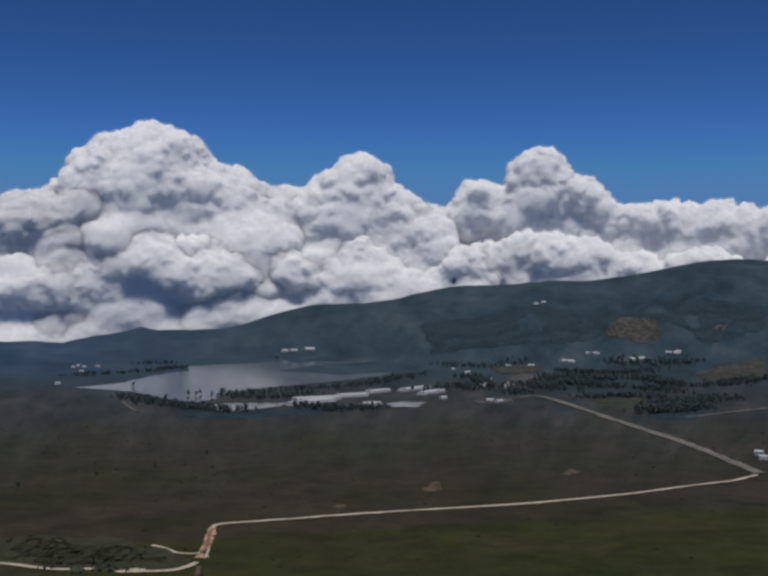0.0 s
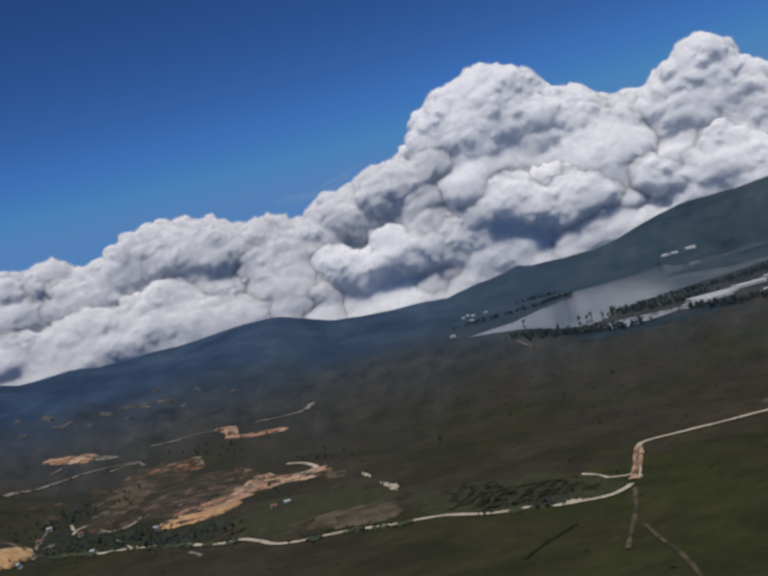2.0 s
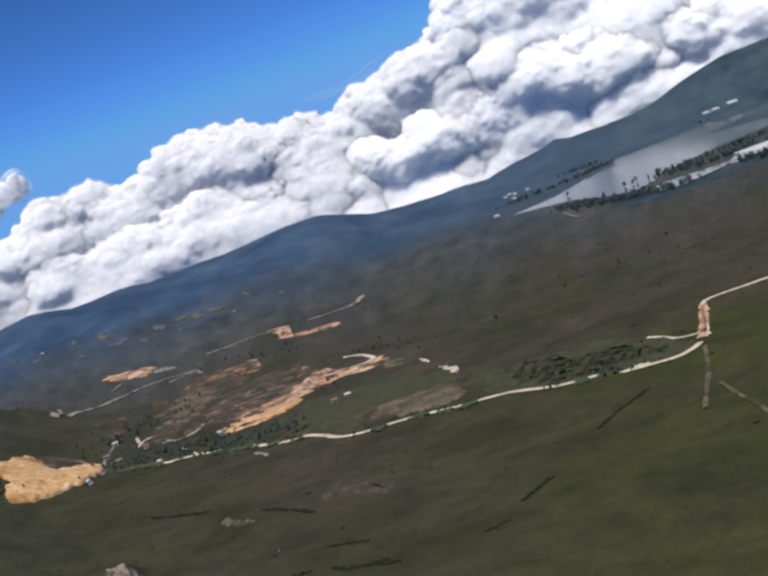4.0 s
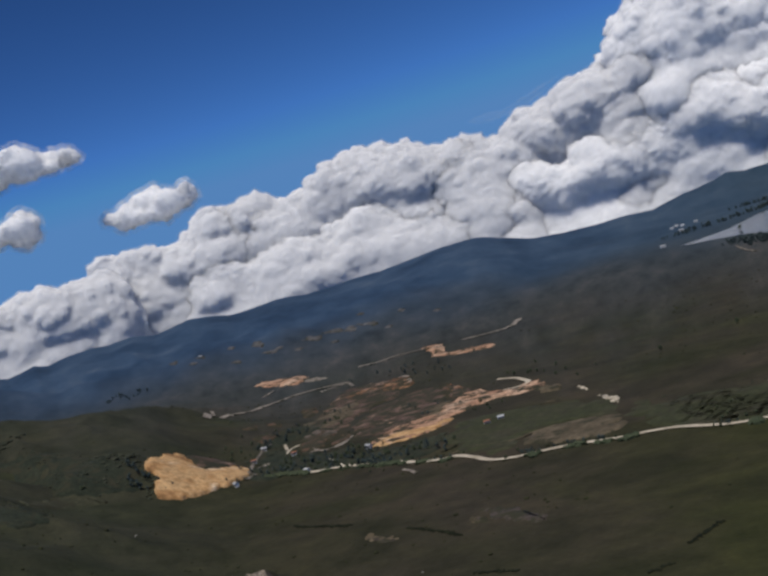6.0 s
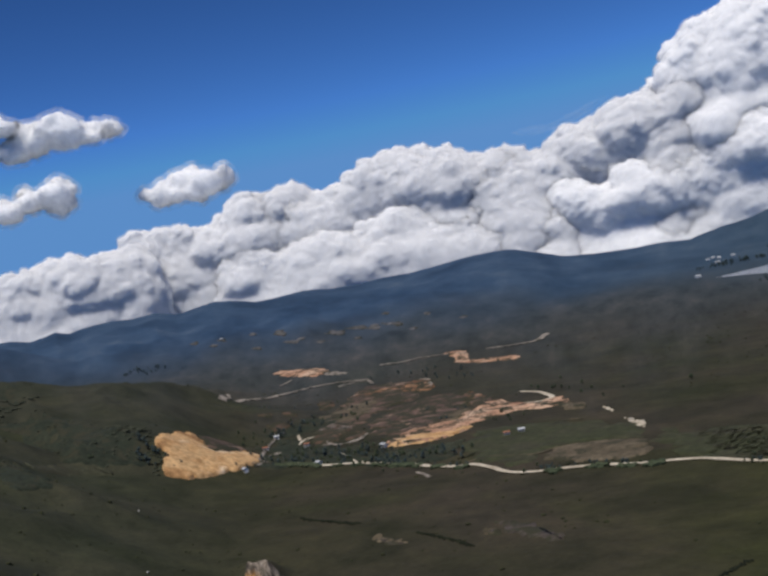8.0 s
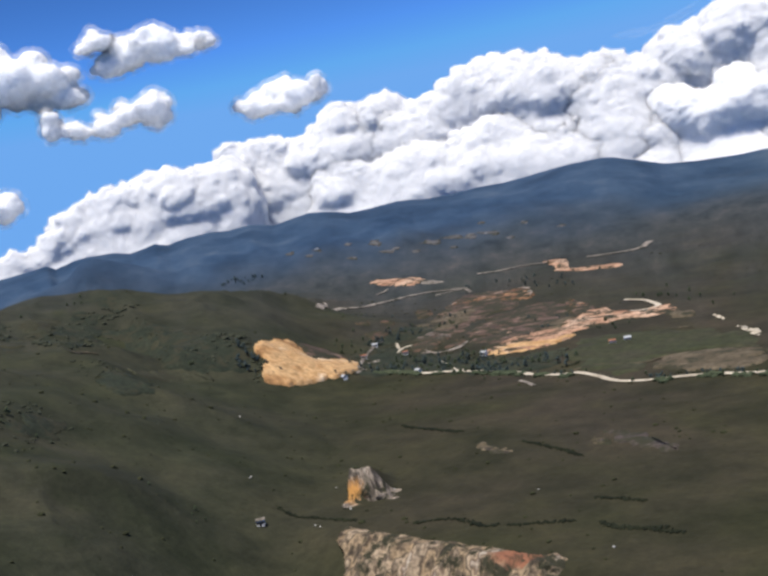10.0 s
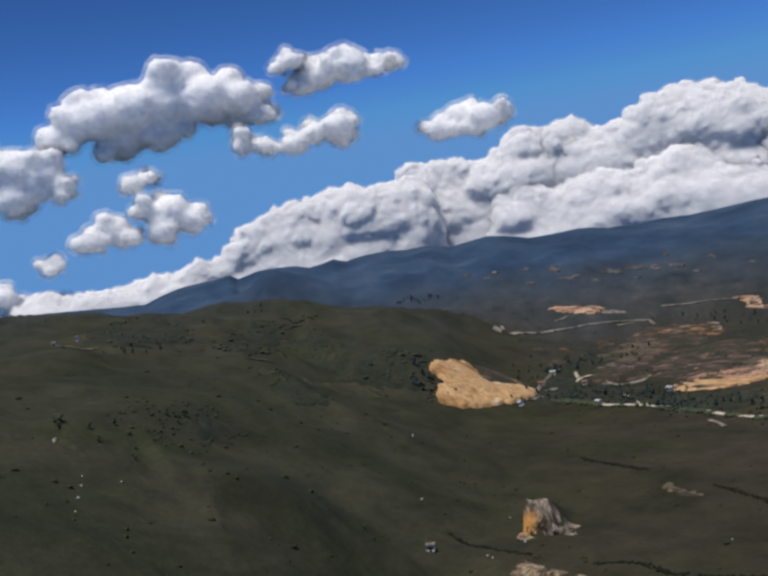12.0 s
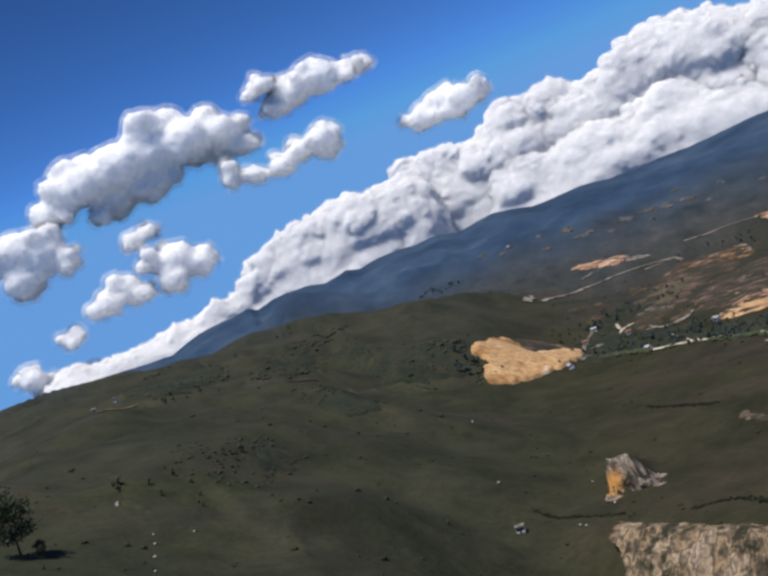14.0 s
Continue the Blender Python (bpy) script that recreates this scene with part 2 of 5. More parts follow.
def ground_material():
    m, nt, b = material("scrubland", 0.95, 0.1)
    geo = nt.nodes.new("ShaderNodeNewGeometry")
    dist = nt.nodes.new("ShaderNodeVectorMath")
    dist.operation = "DISTANCE"
    dist.inputs[1].default_value = (MID[0], MID[1], 60)
    nt.links.new(geo.outputs["Position"], dist.inputs[0])

    broad = noise_node(nt, 210, 4, 0.55, None, 0.4)
    scrub = ramp(nt, broad, [(0.30, (0.040, 0.043, 0.019)), (0.45, (0.039, 0.037, 0.022)), (0.58, (0.047, 0.040, 0.029)), (0.72, (0.044, 0.045, 0.020))])
    # the damp pasture inside the road's bend

    def along(kx, ky, k0, soft):
        """1 where kx * x + ky * y > k0, over a soft edge."""
        d = nt.nodes.new("ShaderNodeVectorMath")
        d.operation = "DOT_PRODUCT"
        d.inputs[1].default_value = (kx, ky, 0)
        nt.links.new(geo.outputs["Position"], d.inputs[0])
        n = nt.nodes.new("ShaderNodeMapRange")
        n.interpolation_type = "SMOOTHSTEP"
        n.inputs[1].default_value, n.inputs[2].default_value = k0 - soft, k0 + soft
        nt.links.new(d.outputs["Value"], n.inputs[0])
        return n.outputs[0]

    def times(a, b):
        n = nt.nodes.new("ShaderNodeMath")
        n.operation = "MULTIPLY"
        nt.links.new(a, n.inputs[0])
        nt.links.new(b, n.inputs[1])
        return n.outputs[0]

    # greener, greyer growth on the hill
    growth = ramp(nt, noise_node(nt, 170, 5, 0.6, None, 0.4), [(0.30, (0.035, 0.040, 0.022)), (0.48, (0.039, 0.042, 0.026)), (0.60, (0.045, 0.045, 0.031)), (0.72, (0.041, 0.046, 0.023))])
    scrub = mix(nt, along(-0.766, -0.643, 25.0, 60.0), scrub, growth)
    damp = times(along(*PASTURE_NORTH), along(*PASTURE_WEST))
    grass = ramp(nt, noise_node(nt, 120, 4, 0.5), [(0.35, (0.041, 0.040, 0.019)), (0.52, (0.037, 0.042, 0.013)), (0.7, (0.043, 0.041, 0.022))])
    scrub = mix(nt, damp, scrub, grass)
    tuft = ramp(nt, noise_node(nt, 16, 6, 0.7), [(0.28, (0.5, 0.53, 0.5)), (0.5, (0.95, 0.95, 0.95)), (0.75, (1.5, 1.42, 1.3))])
    near = mix(nt, 0.6, scrub, tuft, "MULTIPLY")
    thicket = ramp(nt, noise_node(nt, 60, 7, 0.68, None, 0.5), [(0.36, (0.62, 0.68, 0.64)), (0.52, (1.0, 1.0, 1.0)), (0.70, (1.28, 1.22, 1.15))])
    near = mix(nt, 0.85, near, thicket, "MULTIPLY")
    grain = ramp(nt, noise_node(nt, 2.6, 3, 0.7), [(0.25, (0.6, 0.62, 0.6)), (0.75, (1.35, 1.35, 1.3))])
    near = mix(nt, 0.5, near, grain, "MULTIPLY")
    # distance haze put into the slope colours: woods greyed, far mountains blued
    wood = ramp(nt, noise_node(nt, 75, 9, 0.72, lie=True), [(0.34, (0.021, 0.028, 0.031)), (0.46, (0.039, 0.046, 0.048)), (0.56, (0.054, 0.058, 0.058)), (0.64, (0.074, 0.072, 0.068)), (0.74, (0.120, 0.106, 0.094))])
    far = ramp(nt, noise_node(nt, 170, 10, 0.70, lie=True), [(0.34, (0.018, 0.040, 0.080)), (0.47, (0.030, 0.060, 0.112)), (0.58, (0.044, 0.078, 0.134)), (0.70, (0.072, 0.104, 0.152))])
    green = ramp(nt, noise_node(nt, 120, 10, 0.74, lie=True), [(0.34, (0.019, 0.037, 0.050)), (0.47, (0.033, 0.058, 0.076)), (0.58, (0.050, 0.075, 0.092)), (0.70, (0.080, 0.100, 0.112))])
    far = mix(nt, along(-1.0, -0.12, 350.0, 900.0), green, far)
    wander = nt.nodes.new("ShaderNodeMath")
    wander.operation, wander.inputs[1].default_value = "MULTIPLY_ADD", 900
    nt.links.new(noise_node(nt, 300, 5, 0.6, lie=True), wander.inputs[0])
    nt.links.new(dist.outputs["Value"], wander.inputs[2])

    def haze_belt(lo, hi):
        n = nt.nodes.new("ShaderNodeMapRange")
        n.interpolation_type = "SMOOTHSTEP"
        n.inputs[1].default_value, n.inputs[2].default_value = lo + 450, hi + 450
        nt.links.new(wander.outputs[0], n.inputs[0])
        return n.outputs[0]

    # more of the painted haze the farther the ground lies
    col = mix(nt, haze_belt(700, 1650), near, wood)
    col = mix(nt, haze_belt(1450, 2700), col, far)
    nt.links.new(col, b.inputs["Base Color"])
    bump(nt, b, noise_node(nt, 9, 5, 0.7), 0.5, 2.0)
    return m


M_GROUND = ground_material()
M_ROAD = speckled("pale_dirt", [(0.35, (0.42, 0.36, 0.27)), (0.6, (0.60, 0.53, 0.42))], 30, 2.5, tufts=0.66)
M_ORANGE = speckled("orange_earth", [(0.32, (0.27, 0.145, 0.092)), (0.5, (0.45, 0.265, 0.17)), (0.68, (0.60, 0.43, 0.31))], 26, 3, bump_m=0.4, tufts=0.54)
M_RED = speckled("red_earth", [(0.3, (0.10, 0.055, 0.035)), (0.5, (0.24, 0.115, 0.06)), (0.7, (0.42, 0.24, 0.14))], 22, 3, bump_m=0.4, tufts=0.49)
M_PALE = speckled("washed_soil", [(0.3, (0.13, 0.115, 0.10)), (0.5, (0.27, 0.235, 0.20)), (0.7, (0.42, 0.37, 0.31))], 18, 2.5, bump_m=0.3, tufts=0.55)
M_SAND = speckled("sandy_quarry_face", [(0.30, (0.22, 0.115, 0.05)), (0.41, (0.44, 0.25, 0.11)), (0.50, (0.56, 0.36, 0.18)), (0.57, (0.46, 0.27, 0.12)), (0.66, (0.70, 0.54, 0.37))], 30, 4, bump_m=0.7, stretch=(1, 1, 0.4), tufts=0.72)
# stone tones, with dark stops painted as the shade in gaps between ribs
M_ROCK = speckled("weathered_shaded_rock", [(0.36, (0.040, 0.033, 0.026)), (0.43, (0.12, 0.092, 0.064)), (0.48, (0.34, 0.25, 0.155)), (0.525, (0.085, 0.066, 0.050)), (0.57, (0.40, 0.31, 0.21)), (0.61, (0.15, 0.105, 0.075)), (0.68, (0.56, 0.49, 0.39))], 9.5, 1.4, bump_m=0.8, tufts=0.56, lie=True, stain=(-246, 372, 2, 9.0), rust_tone=(0.27, 0.12, 0.07))
M_OCHRE = speckled("grey_streaked_rock", [(0.40, (0.055, 0.047, 0.039)), (0.46, (0.17, 0.14, 0.11)), (0.51, (0.34, 0.28, 0.22)), (0.56, (0.14, 0.115, 0.092)), (0.64, (0.44, 0.38, 0.31))], 5.5, 0.9, bump_m=0.6, tufts=0.60, lie=True, stain=(-353, 422, 4, 5.0))
M_STONE = speckled("pale_stone", [(0.3, (0.30, 0.29, 0.27)), (0.7, (0.52, 0.50, 0.46))], 2, 0.4)
M_FIELD = speckled("dull_green_pasture", [(0.3, (0.040, 0.044, 0.022)), (0.5, (0.046, 0.050, 0.025)), (0.7, (0.051, 0.048, 0.030))], 40, 5, tufts=0.58)
M_LEAF = speckled("dark_leaves", [(0.3, (0.040, 0.053, 0.030)), (0.6, (0.064, 0.078, 0.044)), (0.8, (0.088, 0.098, 0.055))], 9, 1.5)
M_BARK = speckled("bark", [(0.3, (0.06, 0.045, 0.03)), (0.7, (0.12, 0.09, 0.06))], 2, 0.3)
M_WHITE = speckled("whitewash", [(0.3, (0.62, 0.61, 0.58)), (0.7, (0.80, 0.79, 0.76))], 6, 1)
M_TIN = speckled("pale_tin_roof", [(0.3, (0.36, 0.37, 0.38)), (0.7, (0.55, 0.56, 0.57))], 8, 1.5, rough=0.55, spec=0.4)
M_TILE = speckled("clay_roof", [(0.3, (0.22, 0.10, 0.06)), (0.7, (0.36, 0.18, 0.11))], 6, 1)


def water_material():
    m, nt, b = material("lake_water", 0.12, 0.5)
    nt.links.new(ramp(nt, noise_node(nt, 110, 5, 0.6, (0.35, 1, 1)), [(0.36, (0.060, 0.072, 0.082)), (0.5, (0.086, 0.100, 0.112)), (0.64, (0.118, 0.133, 0.146))]), b.inputs["Base Color"])
    bump(nt, b, noise_node(nt, 6, 3, 0.6, (1, 2.2, 1)), 0.12, 0.3)
    return m


M_WATER = water_material()


def cloud_material(name, low, high, depth, even=0.0):
    m, nt, b = material(name, 1.0, 0.0)
    nt.links.new(ramp(nt, noise_node(nt, 160, 5, 0.6), [(0.3, low), (0.7, high)]), b.inputs["Base Color"])
    b.inputs["Subsurface Weight"].default_value = 1.0
    b.inputs["Subsurface Radius"].default_value = (1, 1, 1)
    b.inputs["Subsurface Scale"].default_value = depth
    if even:
        lift, unit = nt.nodes.new("ShaderNodeVectorMath"), nt.nodes.new("ShaderNodeVectorMath")
        lift.operation, lift.inputs[1].default_value, unit.operation = "ADD", (0, 0, even), "NORMALIZE"
        nt.links.new(nt.nodes.new("ShaderNodeNewGeometry").outputs["Normal"], lift.inputs[0])
        nt.links.new(lift.outputs[0], unit.inputs[0])
        nt.links.new(unit.outputs[0], b.inputs["Normal"])
    return m


def droplets(name, tone, depth, most, size):
    """Thin cloud: the same droplets, open in patches of `size` metres."""
    m = cloud_material(name, tone, tone, depth)
    nt = m.node_tree
    if not depth:
        nt.nodes["Principled BSDF"].inputs["Subsurface Weight"].default_value = 0.0
    nt.links.new(ramp(nt, noise_node(nt, size, 2.5, 0.5), [(0.38, (0, 0, 0)), (0.66, (most, most, most))]), nt.nodes["Principled BSDF"].inputs["Alpha"])
    return m


M_CLOUD = cloud_material("heaped_cloud", (0.75, 0.757, 0.772), (0.82, 0.822, 0.83), 85.0, 0.3)
# heaped cloud darkened in its colour, to dim the sunlit banks on the left
M_DIM_CLOUD = cloud_material("dimmed_cloud", (0.59, 0.60, 0.625), (0.665, 0.67, 0.685), 85.0, 0.3)
M_THIN_CLOUD = cloud_material("thin_cloud", (0.97, 0.97, 0.973), (0.99, 0.99, 0.99), 110.0)
M_VEIL = droplets("cloud_veil", (0.88, 0.882, 0.89), 0.0, 0.24, 80)
M_THIN_VEIL = droplets("thin_cloud_veil", (0.99, 0.99, 0.99), 0.0, 0.18, 55)
M_WISP = droplets("cloud_wisp", (0.99, 0.99, 0.99), 0.0, 0.08, 220)

# blue-grey haze of distance mixed into these field and leaf colours
M_HAZY_FIELD = speckled("hazy_dull_field", [(0.3, (0.056, 0.058, 0.062)), (0.5, (0.078, 0.076, 0.077)), (0.7, (0.104, 0.099, 0.097))], 60, 9, tufts=0.52)
M_HAZY_LEAF = speckled("hazy_woods", [(0.3, (0.034, 0.050, 0.050)), (0.6, (0.050, 0.068, 0.066)), (0.8, (0.070, 0.088, 0.082))], 30, 4)
M_GULLY = speckled("dark_gully_shrubs", [(0.3, (0.010, 0.013, 0.008)), (0.7, (0.024, 0.028, 0.015))], 9, 1.2)
M_GRAVEL = speckled("grey_gravel", [(0.35, (0.13, 0.125, 0.11)), (0.6, (0.20, 0.19, 0.165))], 25, 3, tufts=0.66)


# ---- building helpers ----
def mesh_object(name, verts, faces, mat, parent=None, label="", smooth_faces=True):
    """One mesh object from arrays (faces: all triangles or all quads)."""
    verts, faces = np.asarray(verts, np.float32), np.asarray(faces, np.int32)
    me = bpy.data.meshes.new(name)
    me.vertices.add(len(verts))
    me.vertices.foreach_set("co", verts.ravel())
    n = faces.shape[1]
    me.loops.add(faces.size)
    me.loops.foreach_set("vertex_index", faces.ravel())
    me.polygons.add(len(faces))
    me.polygons.foreach_set("loop_start", np.arange(0, faces.size, n, dtype=np.int32))
    me.polygons.foreach_set("use_smooth", np.full(len(faces), smooth_faces))
    me.update(calc_edges=True)
    me.validate()
    me.materials.append(mat)
    ob = new(name, me)
    if parent:
        ob.parent = parent
    if label:
        tagged(ob, label)
    return ob


def part(name, bm, mat, parent=None, label="", smooth_faces=False):
    """Links a bmesh as one mesh object under a thing or a part."""
    me = bpy.data.meshes.new(name)
    bm.to_mesh(me)
    bm.free()
    for p in me.polygons:
        p.use_smooth = smooth_faces
    me.materials.append(mat)
    ob = new(name, me)
    if parent:
        ob.parent = parent
    if label:
        tagged(ob, label)
    return ob


# ---- ground: one sheet, fine where the flight looks ----
def build_ground():
    ang = np.concatenate([np.linspace(-180, -76, 60), np.linspace(-75, 27, 760), np.linspace(28, 180, 80)[:-1]])
    rad = np.concatenate([[0, 15, 30], np.geomspace(45, 4870, 560)])
    a, r = np.meshgrid(np.radians(ang), rad)
    x, y = MID[0] + r * np.sin(a), MID[1] + r * np.cos(a)
    z = ground_z(x, y)
    na, nr = len(ang), len(rad)
    i, j = np.meshgrid(np.arange(nr - 1), np.arange(na), indexing="ij")
    k = (j + 1) % na
    faces = np.stack([i * na + j, (i + 1) * na + j, (i + 1) * na + k, i * na + k], -1).reshape(-1, 4)
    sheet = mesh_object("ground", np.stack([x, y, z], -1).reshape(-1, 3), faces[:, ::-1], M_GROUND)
    # places along and down the slopes, for the woods' grain
    lie = sheet.data.attributes.new("lie", "FLOAT_VECTOR", "POINT")
    lie.data.foreach_set("vector", np.stack([np.where(a > 3.2, a - 6.2832, a) * 3300, r * 0.30, z * 1.5], -1).astype(np.float32).ravel())
    return tagged(sheet,
                  "dark scrubland plain rising into hills and far wooded mountains", "ground", kind="structure")


ground = build_ground()


M_DULLRED = speckled("dull_red_earth", [(0.3, (0.060, 0.042, 0.032)), (0.5, (0.12, 0.075, 0.052)), (0.7, (0.22, 0.15, 0.105))], 14, 2.5, bump_m=0.4, tufts=0.47)
M_BUSH = speckled("dark_bush", [(0.3, (0.020, 0.026, 0.018)), (0.55, (0.028, 0.034, 0.022)), (0.75, (0.038, 0.043, 0.028))], 18, 3, bump_m=0.8, tufts=0.55)
M_LACE = speckled("eroded_red_slope", [(0.3, (0.048, 0.037, 0.031)), (0.47, (0.090, 0.060, 0.048)), (0.60, (0.165, 0.108, 0.085)), (0.70, (0.32, 0.225, 0.17))], 20, 3, bump_m=0.6, tufts=0.485)
M_PINK = speckled("pinkish_bare_soil", [(0.3, (0.10, 0.082, 0.070)), (0.5, (0.16, 0.13, 0.11)), (0.7, (0.27, 0.22, 0.19))], 14, 3, tufts=0.53)
# pale soil, its colour tinted blue-grey for haze
M_HAZY_SPECK = speckled("hazy_pale_soil", [(0.3, (0.085, 0.085, 0.092)), (0.5, (0.125, 0.122, 0.128)), (0.7, (0.19, 0.182, 0.184))], 24, 6, tufts=0.51)
M_FAINT = speckled("faint_bare_soil", [(0.3, (0.050, 0.042, 0.036)), (0.5, (0.068, 0.056, 0.048)), (0.7, (0.10, 0.082, 0.070))], 10, 2, tufts=0.50)
# wood and field tones shifted towards blue, haze painted in
M_HAZY_WOOD = speckled("hazy_wooded_ground", [(0.3, (0.019, 0.034, 0.045)), (0.5, (0.027, 0.045, 0.057)), (0.7, (0.039, 0.059, 0.071))], 50, 8, bump_m=1.0)
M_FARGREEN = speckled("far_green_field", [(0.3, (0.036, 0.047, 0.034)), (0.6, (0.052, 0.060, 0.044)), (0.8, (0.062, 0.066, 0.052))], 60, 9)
M_THICKET = speckled("thicket_leaves", [(0.3, (0.038, 0.044, 0.030)), (0.55, (0.052, 0.057, 0.038)), (0.75, (0.066, 0.068, 0.046))], 22, 2.0)
M_MEADOW = speckled("dry_meadow", [(0.3, (0.040, 0.042, 0.026)), (0.6, (0.050, 0.051, 0.031)), (0.75, (0.060, 0.058, 0.037))], 30, 4, tufts=0.52)
M_DUN = speckled("dun_earth", [(0.3, (0.075, 0.062, 0.040)), (0.5, (0.11, 0.088, 0.058)), (0.7, (0.155, 0.125, 0.085))], 25, 3, tufts=0.54)


# ---- makers ----
def lift(x, y):
    return 0.4 + 0.0007 * np.hypot(np.asarray(x) - MID[0], np.asarray(y) - MID[1])


def spline(points, step):
    """A smooth line through the points, as evenly spaced places."""
    p = np.array([points[0], *points, points[-1]], float)
    p[0], p[-1] = 2 * p[1] - p[2], 2 * p[-2] - p[-3]
    out = []
    for i in range(1, len(p) - 2):
        n = max(2, int(np.linalg.norm(p[i + 1] - p[i]) / step))
        t = np.linspace(0, 1, n, endpoint=False)[:, None]
        a, b, c, d = p[i - 1], p[i], p[i + 1], p[i + 2]
        out.append(0.5 * (2 * b + (c - a) * t + (2 * a - 5 * b + 4 * c - d) * t ** 2 + (3 * b - a - 3 * c + d) * t ** 3))
    return np.concatenate([*out, p[-2:-1]])


def strip(name, width, mat, points, label):
    """A road or track laid on the land, with ragged shoulders."""
    p = spline(points, 4.0)
    d = np.gradient(p, axis=0)
    d /= np.linalg.norm(d, axis=1, keepdims=True) + 1e-9
    side = np.stack([d[:, 1], -d[:, 0]], -1)
    k = np.arange(len(p)) * 1.0
    cols = []
    for j, s in enumerate((-1, -0.5, 0, 0.5, 1)):
        w = 0.5 * width * s * (1 + (0.22 * vnoise(k / 2.3, 0 * k + j, 0 * k, 5) + 0.2 * vnoise(k / 9, 0 * k + j, 0 * k, 6)) * (abs(s) == 1))
        q = p + side * w[:, None]
        z = ground_z(q[:, 0], q[:, 1]) + lift(q[:, 0], q[:, 1]) - 0.3 * (abs(s) == 1)
        cols.append(np.column_stack([q, z]))
    v = np.stack(cols, 1)
    n, c = v.shape[:2]
    i, j = np.meshgrid(np.arange(n - 1), np.arange(c - 1), indexing="ij")
    f = np.stack([i * c + j, i * c + j + 1, (i + 1) * c + j + 1, (i + 1) * c + j], -1).reshape(-1, 4)
    return tagged(mesh_object(name, v.reshape(-1, 3), f, mat), label, "road", kind="structure")


def outline(points, rough, seed):
    """The closed outline with ragged edges."""
    out, rng = [], random.Random(seed)
    n = len(points)
    for i in range(n):
        a, b = Vector(points[i]), Vector(points[(i + 1) % n])
        length = (b - a).length
        steps = max(1, min(16, int(length / max(rough * 1.3, 1.5))))
        nor = Vector((b.y - a.y, a.x - b.x)) / max(length, 1e-6)
        for k in range(steps):
            q = a.lerp(b, k / steps)
            if k:
                q = q + nor * rng.uniform(-rough, rough)
            out.append(q)
    return out


def draped(points, rough, cell, relief, seed):
    """A bmesh cut from the outline, diced and laid on the land."""
    bm = bmesh.new()
    vs = [bm.verts.new((p.x, p.y, 0)) for p in outline(points, rough, seed)]
    face = bm.faces.new(vs)
    bmesh.ops.triangulate(bm, faces=[face])
    xs, ys = [v.co.x for v in bm.verts], [v.co.y for v in bm.verts]
    for axis, lo, hi in ((0, min(xs), max(xs)), (1, min(ys), max(ys))):
        for c in np.arange(lo + cell * 0.5, hi, cell):
            co, no = ((c, 0, 0), (1, 0, 0)) if axis == 0 else ((0, c, 0), (0, 1, 0))
            bmesh.ops.bisect_plane(bm, geom=bm.verts[:] + bm.edges[:] + bm.faces[:], plane_co=co, plane_no=no)
    co = np.array([v.co[:] for v in bm.verts])
    x, y = co[:, 0], co[:, 1]
    z = ground_z(x, y) + lift(x, y)
    if relief:
        z = z + relief * (fbm(x, y, cell * 2.6, 3, seed) * 1.3 + 0.35)
    for v, h in zip(bm.verts, z):
        v.co.z = h - (1.3 if v.is_boundary else 0)       # ragged where the soil runs out under the scrub
    for f in bm.faces:
        if f.normal.z < 0:
            f.normal_flip()
    bmesh.ops.recalc_face_normals(bm, faces=bm.faces[:])
    if sum(f.normal.z for f in bm.faces) < 0:
        bmesh.ops.reverse_faces(bm, faces=bm.faces[:])
    return bm


def span(points):
    a = np.array(points, float)
    return float(max(np.ptp(a[:, 0]), np.ptp(a[:, 1])))


def patch(name, mat, points, label):
    s = span(points)
    far = math.hypot(points[0][0] - MID[0], points[0][1] - MID[1])
    seed = int(abs(points[0][0] * 7 + points[0][1] * 3)) % 9973
    bm = draped(points, min(9.0, s * 0.055), max(6.0, s / 14), 0.4 if name.startswith(("bare", "earth")) and far < 1600 else 0, seed)
    return tagged(part(name, bm, mat, None, "", True), label, "field" if name == "field" else "bare ground", kind="structure" if name == "field" else "")


def lake(name, points, label):
    bm = bmesh.new()
    face = bm.faces.new([bm.verts.new((p.x, p.y, 15.6)) for p in outline(points, 4.0, len(points))])
    bmesh.ops.triangulate(bm, faces=[face])
    bmesh.ops.recalc_face_normals(bm, faces=bm.faces[:])
    if sum(f.normal.z for f in bm.faces) < 0:
        bmesh.ops.reverse_faces(bm, faces=bm.faces[:])
    return tagged(part(name, bm, M_WATER), label, "water", kind="structure")


def clump(rng, level):
    """A leafy clump of radius about 1: lumpy, with dents."""
    v, f = CLUMPS[level]
    o = rng.uniform(0, 99)
    n = vnoise(v[:, 0] * 1.7 + o, v[:, 1] * 1.7, v[:, 2] * 1.7, 3) * 0.38 + np.array([rng.uniform(-0.14, 0.14) for _ in v])
    return v * (1 + n)[:, None], f


def ico(level):
    bm = bmesh.new()
    bmesh.ops.create_icosphere(bm, subdivisions=level, radius=1)
    v, f = np.array([p.co[:] for p in bm.verts]), np.array([[q.index for q in p.verts] for p in bm.faces])
    bm.free()
    return v, f


CLUMPS = {n: ico(n) for n in (1, 2)}


def joined(name, pieces, mat, smooth_faces=False):
    vs, fs, n = [], [], 0
    for v, f in pieces:
        vs.append(v)
        fs.append(f + n)
        n += len(v)
    return mesh_object(name, np.concatenate(vs), np.concatenate(fs), mat, smooth_faces=smooth_faces)


